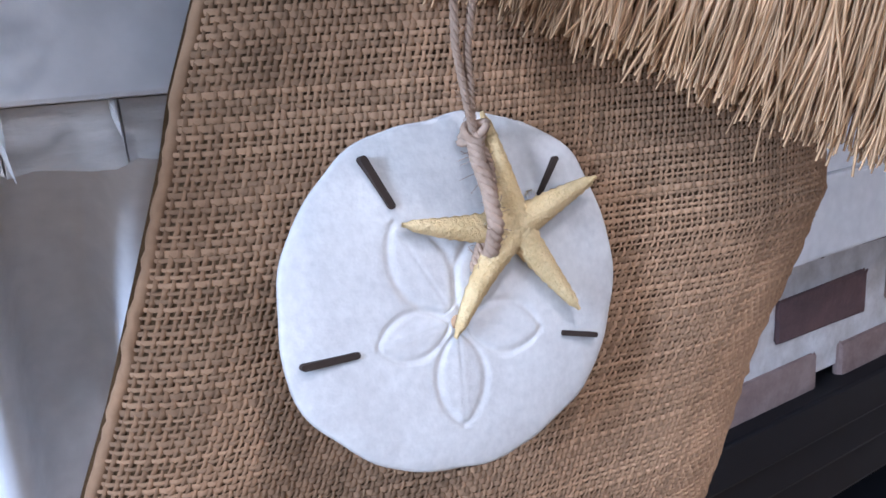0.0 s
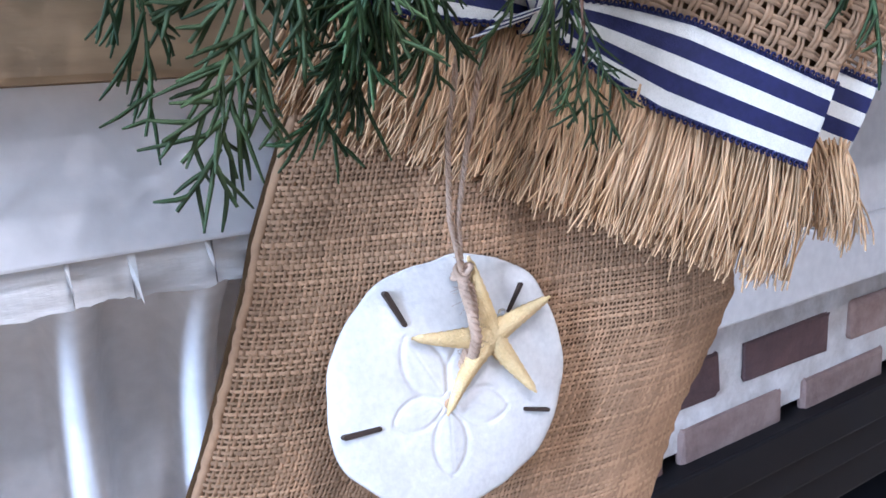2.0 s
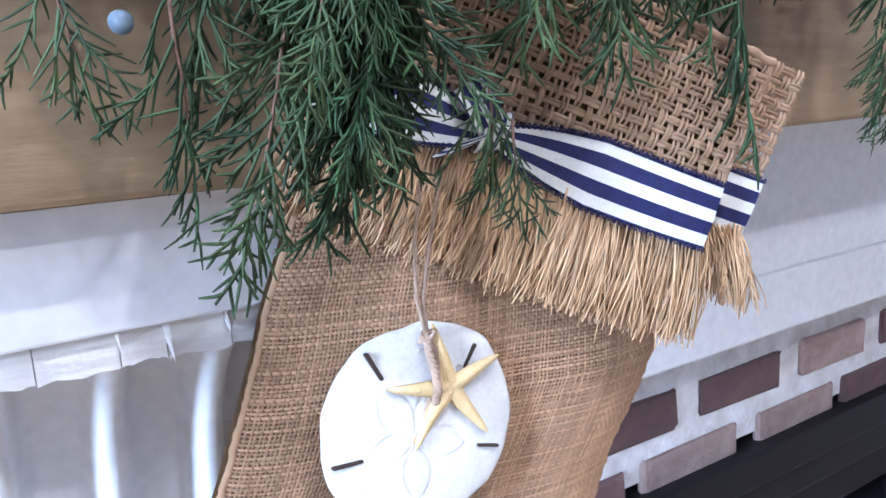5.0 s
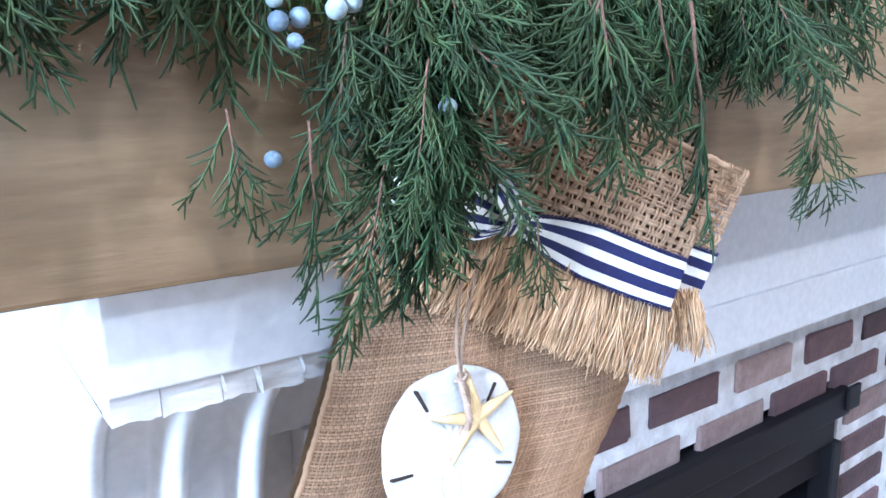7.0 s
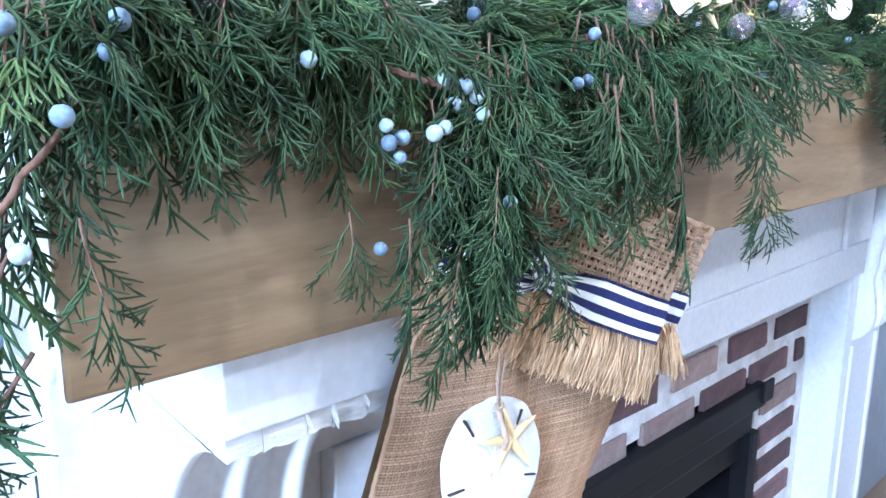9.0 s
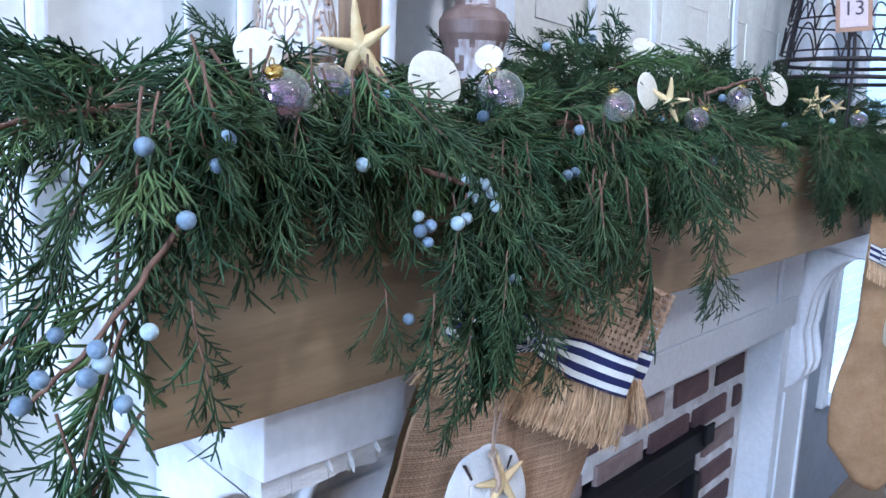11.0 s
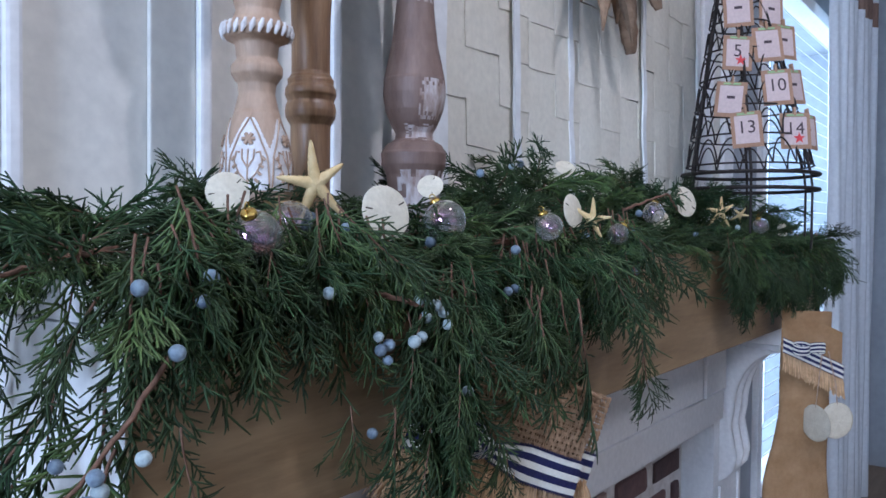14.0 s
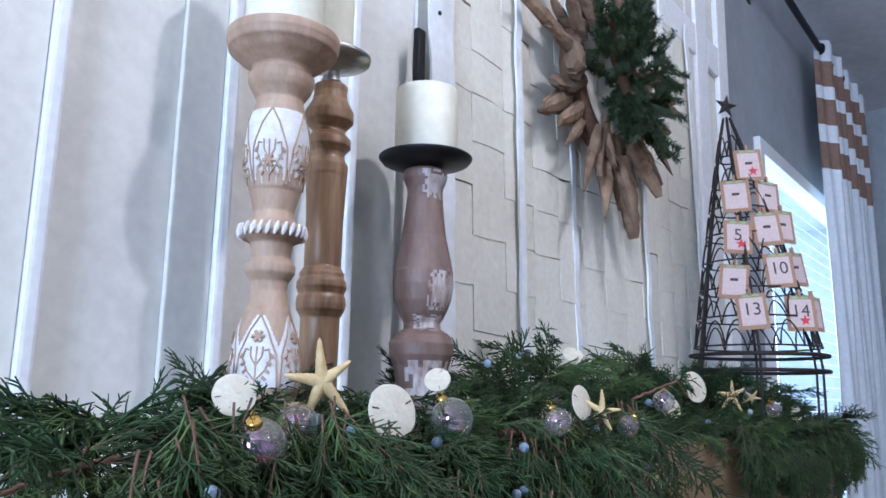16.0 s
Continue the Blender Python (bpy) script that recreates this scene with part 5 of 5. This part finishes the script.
# ---- woven basket panel behind the wreath ----
bk = thing("woven_basket_panel", "large cream woven slat panel leaning against the wall", "basket panel")
lean = lambda z: 0.232 + 0.020 * (z - 1.338) / 0.8
prnd = random.Random(21)
COLS = 12
for row in range(14):
    for col in range(COLS):
        x = 0.267 + 0.0886 * col
        z = 1.340 + row * 0.0735 + prnd.uniform(-0.003, 0.003)
        over = 0.0008 if (row + col) % 2 else -0.0002
        tilt, skew = prnd.uniform(0.0003, 0.0011), prnd.uniform(-0.0006, 0.0006)
        vs, fs = [], []
        for u in (0.0, 0.25, 0.5, 0.75, 1.0):
            for dz, front in ((-0.001, 1), (0.037, 1), (0.0745, 1), (0.0745, 0), (-0.001, 0)):
                bow = 0.0016 * math.sin(math.pi * u) * front
                vs.append((x + 0.0882 * u, lean(z + dz) - front * (0.0026 + over + tilt * (1 - dz / 0.0745) + skew * u) - bow, z + dz + 0.002 * math.sin(u * 3 + row)))
        for a in range(4):
            for k in range(5):
                p, q = a * 5 + k, a * 5 + (k + 1) % 5
                fs.append((p, q, q + 5, p + 5))
        fs += [(0, 4, 3, 2, 1), (20, 21, 22, 23, 24)]
        raw("slat", vs, fs, BASKET, bk, smooth=False)
for x, w, dy in ((0.251, 0.032, -0.018), (0.285, 0.027, -0.012), (0.478, 0.017, -0.016), (0.675, 0.016, -0.007), (0.987, 0.017, -0.014), (1.317, 0.023, -0.016)):
    vs, fs = [], []
    for j in range(40):
        z = 1.338 + 1.02 * j / 39
        wob = 0.0015 * math.sin(j * 1.1 + x * 20)
        for q, d in ((-w / 2, 0.004), (-w / 2, 0.0), (w / 2, 0.0), (w / 2, 0.004)):
            vs.append((x + q + wob, lean(z) + dy + d + 0.001 * math.sin(j * 0.9), z))
    for j in range(39):
        for k in range(4):
            a, b = j * 4 + k, j * 4 + (k + 1) % 4
            fs.append((a, b, b + 4, a + 4))
    raw("upright_strip", vs, fs, BASKETWHITE, bk, "white upright strip", smooth=False)
v, f = lathe([(0.0035, -0.001), (0.0032, 0.0008), (0.001, 0.0014)], 12)
ob = raw("nail_head", v, f, IRON, bk, "dark nail head")
ob.matrix_local = pose(0.256, 0.2285, 1.941, 90)

# ---- driftwood wreath ----
wr = thing("driftwood_wreath", "driftwood wreath with fir greenery hung on the woven panel", "wreath", (0.736, 0.205, 1.992))
wrnd = random.Random(8)


def driftwood(ln, w, seed):
    """A worn splinter of wood along +x, blunt or pointed at its end."""
    r = random.Random(seed)
    vs, fs = [], []
    n = 12
    blunt = r.random() < 0.5
    for i in range(n + 1):
        t = i / n
        k = (0.75 + 0.35 * math.sin(math.pi * min(t * 1.1, 1))) * (1 if blunt else (1 - 0.72 * t ** 3)) * (1 if t < 0.96 else 0.7)
        for q in range(8):
            a = 2 * math.pi * q / 8 + 0.3
            rr = w * k * (1 + r.uniform(-0.14, 0.14))
            vs.append((ln * t + r.uniform(-0.002, 0.002), rr * 0.62 * math.sin(a) + 0.006 * math.sin(t * 3 + seed), rr * math.cos(a)))
    for i in range(n):
        for q in range(8):
            a, b = i * 8 + q, i * 8 + (q + 1) % 8
            fs.append((a, b, b + 8, a + 8))
    fs += [tuple(range(8)), tuple(n * 8 + q for q in range(8))[::-1]]
    return vs, fs


for i in range(46):
    a = 2 * math.pi * i / 46 + wrnd.uniform(-0.05, 0.05)
    r0 = wrnd.uniform(0.10, 0.15)
    ln = wrnd.uniform(0.085, 0.155) if i % 3 else wrnd.uniform(0.13, 0.17)
    v, f = driftwood(ln, wrnd.uniform(0.010, 0.020), i)
    ob = raw("driftwood_piece", v, f, DRIFT, wr, smooth=False)
    ob.matrix_local = pose(r0 * math.cos(a), wrnd.uniform(-0.035, 0.005), r0 * math.sin(a), 0, -math.degrees(a) + wrnd.uniform(-10, 10), 0) @ pose(0, 0, 0, wrnd.uniform(-40, 40), 0, wrnd.uniform(-14, 6))
v, f = driftwood(0.055, 0.030, 99)
ob = raw("driftwood_piece", v, f, DRIFT, wr, smooth=False)
ob.matrix_local = pose(-0.205, -0.035, -0.03)
a = np.linspace(0, 2 * math.pi, 49)[:-1]
v, f = tube(np.stack([0.125 * np.cos(a), 0 * a, 0.125 * np.sin(a)], 1), 0.022, 8, True)
raw("ring", v, f, BARK, wr)


def fir_mesh(seed, ln=0.085):
    rnd = np.random.default_rng(seed)
    pieces = [tube([(0, 0, 0), (ln * 0.5, 0, 0.002), (ln, 0, 0)], (0.0018, 0.0014, 0.0006), 5)]
    for k in range(230):
        t = rnd.uniform(0.02, 1.0)
        a = rnd.uniform(0, 2 * math.pi)
        d = np.array([0.55, math.cos(a), math.sin(a)])
        d /= np.linalg.norm(d)
        p = np.array([ln * t, 0, 0])
        q = p + d * rnd.uniform(0.009, 0.014)
        pieces.append(tube([p, (p + q) / 2, q], (0.0006, 0.00075, 0.0003), 3))
    v, f = join(pieces)
    me = bpy.data.meshes.new("fir_tip")
    me.from_pydata(v.tolist(), [], f.tolist())
    me.materials.append(FIR)
    return me


FIRS = [fir_mesh(s) for s in range(3)]
for i in range(90):
    a = 2 * math.pi * i / 45
    ob = new("fir_tip", wrnd.choice(FIRS))
    r0 = wrnd.uniform(0.03, 0.12)
    ob.matrix_world = pose(0, 0, 0) 
    ob.parent = wr
    ob.matrix_local = pose(r0 * math.cos(a) + 0.005, wrnd.uniform(-0.085, -0.035), r0 * math.sin(a), 0, -math.degrees(a) + wrnd.uniform(-60, 60), 0) @ pose(0, 0, 0, wrnd.uniform(0, 360), 0, wrnd.uniform(-35, 5)) @ Matrix.Diagonal((*(wrnd.uniform(0.8, 1.1),) * 3, 1))

# ---- wire tree with numbered cards ----
TX, TY, TZ = 1.188, 0.070, 1.490
tree = thing("wire_tree", "dark rusty wire tree hung with small numbered cards", "wire tree", (TX, TY, 0))
trnd = random.Random(4)
H, RB = 0.545, 0.125
lx = lambda z: -0.004 * (z - TZ) / H
ly = lambda z: 0.040 * (z - TZ) / H
rad = lambda z: RB * max(0.0, 1 - (z - TZ) / H) ** 0.9 + 0.008


def wire(points, r, name="wire", closed=False):
    v, f = tube(points, r, 6, closed)
    return raw(name, v, f, WIRE, tree)


for z in (TZ - 0.032, TZ):
    a = np.linspace(0, 2 * math.pi, 41)[:-1]
    wire(np.stack([(rad(TZ) + 0.006) * np.cos(a), (rad(TZ) + 0.006) * np.sin(a), np.full(40, z)], 1), 0.0040, "base_ring", True)
for k in range(6):
    a = 2 * math.pi * k / 6 + 0.3
    c, s = math.cos(a), math.sin(a)
    wire([(c * rad(z) + lx(z), s * rad(z) + ly(z), z) for z in np.linspace(TZ, TZ + H, 14)], 0.0030, "upright")
    wire([(c * rad(TZ), s * rad(TZ), TZ), (c * (rad(TZ) + 0.004), s * (rad(TZ) + 0.004), TZ - 0.03), (c * (rad(TZ) + 0.004), s * (rad(TZ) + 0.004), 1.334)], 0.0026, "leg")
for j in range(8):
    z = TZ + 0.018 + j * 0.061
    a = np.linspace(0, 2 * math.pi, 37)[:-1]
    wire(np.stack([rad(z) * np.cos(a) + lx(z), rad(z) * np.sin(a) + ly(z), np.full(36, z)], 1), 0.0019, "tier_ring", True)
    m = max(6, int(2 * math.pi * rad(z) / 0.052))
    for k in range(m):
        a0, a1 = 2 * math.pi * k / m, 2 * math.pi * (k + 1) / m
        pts = []
        for t in np.linspace(0, 1, 9):
            zz = z + 0.052 * math.sin(math.pi * t) ** 0.7
            aa = a0 + (a1 - a0) * t
            pts.append((rad(zz) * math.cos(aa) + lx(zz), rad(zz) * math.sin(aa) + ly(zz), zz))
        wire(pts, 0.0018, "arch")
star_v = []
for k in range(10):
    a = radians(90 + 36 * k)
    r = 0.030 if k % 2 == 0 else 0.012
    star_v.append((r * math.cos(a), 0, r * math.sin(a)))
star_v += [(0, -0.006, 0), (0, 0.006, 0)]
sfaces = [(k, (k + 1) % 10, 10) for k in range(10)] + [((k + 1) % 10, k, 11) for k in range(10)]
ob = raw("top_star", star_v, sfaces, WIRE, tree, "rusty metal star", smooth=False)
ob.matrix_local = pose(lx(TZ + H), ly(TZ + H), TZ + H + 0.03, 0, 8, -40)


def number_card(text, x, z, turn, w=0.034, star=False, y=None):
    c = part("card", box(-w / 2, w / 2, -0.0008, 0.0008, -w * 0.62, w * 0.62), KRAFT, tree, "kraft card with a pale numbered label")
    part("label", box(-w * 0.38, w * 0.38, -0.0016, -0.0009, -w * 0.48, w * 0.48), PAPER, c)
    if text:
        cu = bpy.data.curves.new("number", "FONT")
        cu.body, cu.size, cu.align_x, cu.align_y, cu.extrude = text, w * 0.62, "CENTER", "CENTER", 0.0002
        ob = new("number", cu)
        me = bpy.data.meshes.new_from_object(ob)
        bpy.data.objects.remove(ob)
        me.materials.append(INK)
        ob = tagged(new("number", me), "dark printed number")
        ob.parent = c
        ob.matrix_local = pose(0, -0.0019, w * 0.06, 90)
    else:
        part("number", box(-w * 0.13, w * 0.13, -0.0022, -0.0017, w * 0.02, w * 0.12), INK, c)
    if star:
        v = [(x_ * w * 7, y_, z_ * w * 7) for x_, y_, z_ in star_v]
        o = raw("red_star", v, sfaces, RED, c, "small red paper star", smooth=False)
        o.matrix_local = pose(w * 0.1, -0.003, -w * 0.26) @ Matrix.Diagonal((1, 0.12, 1, 1))
    part("clip", box(-0.0025, 0.0025, -0.004, 0.004, w * 0.52, w * 0.82, 0.0008), KRAFT, c)
    part("bow", box(-w * 0.28, w * 0.28, -0.003, -0.0018, w * 0.50, w * 0.58, 0.0008), GREENBOW, c)
    yy = -math.sqrt(max(0.0, rad(z) ** 2 - min(abs(x - lx(z)), rad(z) * 0.95) ** 2)) - 0.006 if y is None else y
    c.matrix_local = pose(x, yy, z, -8, trnd.uniform(-6, 6), turn)


# cards round the side that faces the room: sideways place, height, number, star, turn
VIEW, RIGHT = Vector((-0.94, -0.35)), Vector((0.35, -0.94))
for lat, z, text, star, turn in ((-0.01, 1.575, '13', False, -62), (0.056, 1.664, '10', False, -55), (0.085, 1.574, '14', True, -50), (-0.016, 1.738, '5', True, -64), (0.03, 1.91, '', True, -60), (-0.008, 1.833, '', False, -66), (0.045, 1.757, '', False, -50), (-0.036, 1.64, '', False, -68), (0.118, 1.579, '', False, -25), (0.096, 1.674, '', False, -28), (0.082, 1.769, '', False, -30), (0.06, 1.836, '', False, -40)):
    front = math.sqrt(max(0.0004, rad(z) ** 2 - lat ** 2)) + 0.006
    p = VIEW * front + RIGHT * lat
    number_card(text, p.x + lx(z), z, turn + trnd.uniform(-8, 8), 0.060, star, p.y + ly(z))

# ---- second stocking ----
def far_stocking():
    st = thing("christmas_stocking", "burlap stocking with a striped ribbon and shells beside the window", "stocking", (1.20, 0.0, 0), "stockings on the mantel")
    keys = ((1.20, -0.050, 0.050), (1.10, -0.052, 0.050), (1.00, -0.056, 0.048), (0.93, -0.066, 0.048), (0.86, -0.083, 0.050), (0.80, -0.088, 0.055), (0.75, -0.082, 0.060), (0.71, -0.050, 0.058), (0.675, -0.025, 0.045), (0.662, -0.005, 0.030))
    vs, fs = [], []
    n = 22
    zz = np.linspace(1.20, 0.662, 50)
    for z in zz:
        l = np.interp(-z, [-k[0] for k in keys], [k[1] for k in keys])
        r = np.interp(-z, [-k[0] for k in keys], [k[2] for k in keys])
        for i in range(n):
            a = 2 * math.pi * i / n
            vs.append(((l + r) / 2 + (r - l) / 2 * math.cos(a), 0.016 * math.sin(a) + 0.003 * math.sin(z * 30), z))
    for j in range(49):
        for i in range(n):
            k = (i + 1) % n
            fs.append((j * n + i, j * n + k, (j + 1) * n + k, (j + 1) * n + i))
    fs.append(tuple(49 * n + i for i in range(n)))
    raw("leg", vs, fs, BURLAPFAR, st)
    rnd = np.random.default_rng(9)
    pieces = []
    for i in range(170):
        s = i / 170
        x = -0.062 + 0.125 * s
        sl = 1.135 - 0.055 * s
        pieces.append(tube([(x, -0.021, sl), (x + 0.003, -0.025, sl - 0.025), (x + 0.005 + rnd.normal(0, 0.002), -0.024, sl - 0.050 + rnd.normal(0, 0.003))], 0.0011, 4))
    v, f = join(pieces)
    raw("fringe", v, f, FRINGE, st, "loose jute fringe")
    v, f = grid(lambda u, w: np.stack([-0.062 + 0.125 * u, -0.020 - 0.004 * np.sin(u * 3.1), 1.215 - 0.055 * u - 0.085 * w], -1), 16, 8)
    raw("cuff", v, f, BURLAPFAR, st)
    x = np.linspace(-0.062, 0.063, 30)
    up = np.stack([x, np.full(30, -0.0275), 1.152 - 0.44 * (x + 0.062)], 1)
    striped_band(up, up - np.array([0, 0, 0.030]), st, "ribbon", "navy striped ribbon", np.array([0, -1.0, 0]), edge=False)
    t = np.linspace(0, 2 * math.pi, 30)
    for sx in (-1, 1):
        loop = np.stack([sx * (0.016 - 0.016 * np.cos(t)) - 0.012, -0.034 - 0.008 * np.sin(t), 1.130 + sx * 0.004 * np.sin(t)], 1)
        striped_band(loop + np.array([0, 0, 0.010]), loop - np.array([0, 0, 0.010]), st, "bow_loop", "navy striped bow", np.array([0, -1.0, 0]), edge=False)
    st.matrix_world = pose(1.265, -0.036, -0.100, 0, 0, -50) @ Matrix.Scale(1.08, 4)
    m = st.matrix_world.copy()
    for dx, turn, z in ((-0.002, -72, 0.985), (0.040, 5, 0.990)):
        sd = thing("sand_dollar", "cream sand dollar hung on twine from the stocking", "sand dollar", group="sand dollars")
        v, f = sand_dollar_mesh(0.036, 12, 20, 60, 0.6)
        raw("shell", v, f, SHELLDIM, sd)
        sd.matrix_world = m @ pose(dx, -0.045, z, 0, 0, turn)
        v, f = tube([(0.0, -0.001, 0.030), (0.0, 0.004, 0.07), (-dx * 0.3, 0.012, 0.135)], 0.0012, 6)
        raw("twine", v, f, TWINE, sd, "jute twine")


far_stocking()

# ---- window side ----
cu = thing("curtain", "white curtain with brown bands on grommets", "curtain")
vs, fs = [], []
n, mz = 110, 148
bands = []
for j in range(mz + 1):
    z = 2.99 - 2.96 * j / mz
    for i in range(n + 1):
        x = 2.99 + 0.98 * i / n
        vs.append((x, 0.232 + 0.026 * math.sin(i / n * 2 * math.pi * 5 + 1.5) + 0.006 * math.sin(z * 3 + i), z))
idx = []
for j in range(mz):
    z = 2.99 - 2.96 * (j + 0.5) / mz
    for i in range(n):
        fs.append((j * (n + 1) + i, j * (n + 1) + i + 1, (j + 1) * (n + 1) + i + 1, (j + 1) * (n + 1) + i))
        idx.append(1 if 2.775 < z < 2.89 or 2.595 < z < 2.716 or 2.385 < z < 2.507 else 0)
ob = raw("cloth", vs, fs, (CURTAIN, CURTAINBROWN), cu)
ob.data.polygons.foreach_set("material_index", idx)
for k in range(7):
    a = np.linspace(0, 2 * math.pi, 20)[:-1]
    v, f = tube(np.stack([0.022 * np.cos(a), 0 * a, 0.022 * np.sin(a)], 1), 0.005, 6, True)
    o = raw("grommet", v, f, IRON, cu, "dark metal grommet")
    o.matrix_local = pose(3.02 + 0.14 * k, 0.240, 2.94, 0, 0, 60)
rod = thing("curtain_rod", "black iron curtain rod on a wall bracket", "curtain rod")
v, f = tube([(2.16, 0.24, 2.94), (3.0, 0.24, 2.94), (4.0, 0.24, 2.94)], 0.014, 12)
raw("pole", v, f, IRON, rod)
v, f = tube([(2.24, 0.329, 2.90), (2.24, 0.28, 2.915), (2.24, 0.245, 2.925)], 0.007, 8)
raw("bracket", v, f, IRON, rod)
part("bracket_plate", box(2.22, 2.26, 0.323, 0.3295, 2.85, 2.97, 0.002), IRON, rod)

ps = thing("striped_pillow", "round cushion in navy and white stripes on a stand", "cushion", (2.10, -0.10, -0.06))
vs, fs = [], []
for j in range(61):
    t = math.pi * j / 60
    for i in range(120):
        a = 2 * math.pi * i / 120
        vs.append((0.20 * math.sin(t) ** 0.8 * math.cos(a), 0.11 * math.cos(t), 0.20 * math.sin(t) ** 0.8 * math.sin(a) + 0.42))
for j in range(60):
    for i in range(120):
        k = (i + 1) % 120
        fs.append((j * 120 + i, j * 120 + k, (j + 1) * 120 + k, (j + 1) * 120 + i))
ob = raw("cover", vs, fs, (CURTAIN, STRIPECLOTH), ps)
ob.data.polygons.foreach_set("material_index", [int((sum(vs[q][2] for q in fc) / 4 * 0.8 + sum(vs[q][0] for q in fc) / 4 * 0.6) / 0.018) % 2 for fc in fs])
ps.rotation_euler = (0, 0, radians(-40))
st_ = thing("side_stand", "low wooden stand below the striped cushion", "stand", (2.10, -0.10, 0.0))
part("top", box(-0.2, 0.2, -0.2, 0.2, 0.095, 0.12, 0.004), OAK, st_)
for sx in (-0.17, 0.17):
    for sy in (-0.17, 0.17):
        part("leg", box(sx - 0.015, sx + 0.015, sy - 0.015, sy + 0.015, 0, 0.0945, 0.003), OAK, st_)

# ceiling light trims
for x, y in ((0.05, -1.0), (-0.05, -2.5), (1.55, -2.3)):
    cl = thing("recessed_light", "round white recessed ceiling light", "ceiling light", (x, y, 3.13), "recessed lights")
    v, f = lathe([(0.055, 0.0), (0.078, -0.002), (0.080, 0.004), (0.078, 0.0195), (0.055, 0.0195)], 40)
    raw("trim_ring", v, f, WHITE, cl)

# ---- bricks ----
def brick_mesh(w, h, seed):
    r = random.Random(seed)
    bm = box(-w / 2, w / 2, -0.007, 0.006, -h / 2, h / 2, 0.006, seg=2)
    for vert in bm.verts:
        vert.co += Vector((r.uniform(-0.0026, 0.0026), r.uniform(-0.0012, 0.0012), r.uniform(-0.0026, 0.0026)))
    me = bpy.data.meshes.new("brick")
    bm.to_mesh(me)
    bm.free()
    return me


brnd = random.Random(3)
pool = {}
for w in (0.186, 0.171, 0.075, 0.045):
    pool[w] = []
    for k, mt in enumerate((BRICK, BRICKPALE, BRICK, BRICKPALE)):
        me = brick_mesh(w, 0.054, len(pool) * 10 + k)
        me.materials.append(mt)
        pool[w].append(me)


def lay(x0, w, z, pale=None):
    ob = new("brick", pool[w][brnd.choice((0, 2)) if not pale else brnd.choice((1, 3))])
    ob.location = (x0 + w / 2, Y_BRICK + 0.004, z + brnd.uniform(-0.002, 0.002))
    ob.parent = bricks


# two courses over the firebox, short ones beside it; some bricks are washed paler
for z, starts in ((0.858, (0.045, 0.262, 0.50, 0.717, 0.935, 1.155)), (0.774, (0.163, 0.383, 0.602, 0.822, 1.045, 1.264)), (0.690, (0.275, 0.493, 0.728, 0.942, 1.152))):
    for x in starts:
        lay(x, 0.171 if z == 0.774 else 0.186, z, pale=round(x, 3) in (0.822, 0.493, 0.163, 0.728, 0.262, 0.935))
lay(1.388, 0.045, 0.690)
lay(0.04, 0.075, 0.774)
for c in range(8):
    z = 0.606 - 0.0835 * c
    if z > 0.03:
        lay(1.222 + brnd.uniform(0, 0.006), 0.186, z, pale=c in (0, 4))
        lay(0.036, 0.171, z, pale=c in (2, 5))
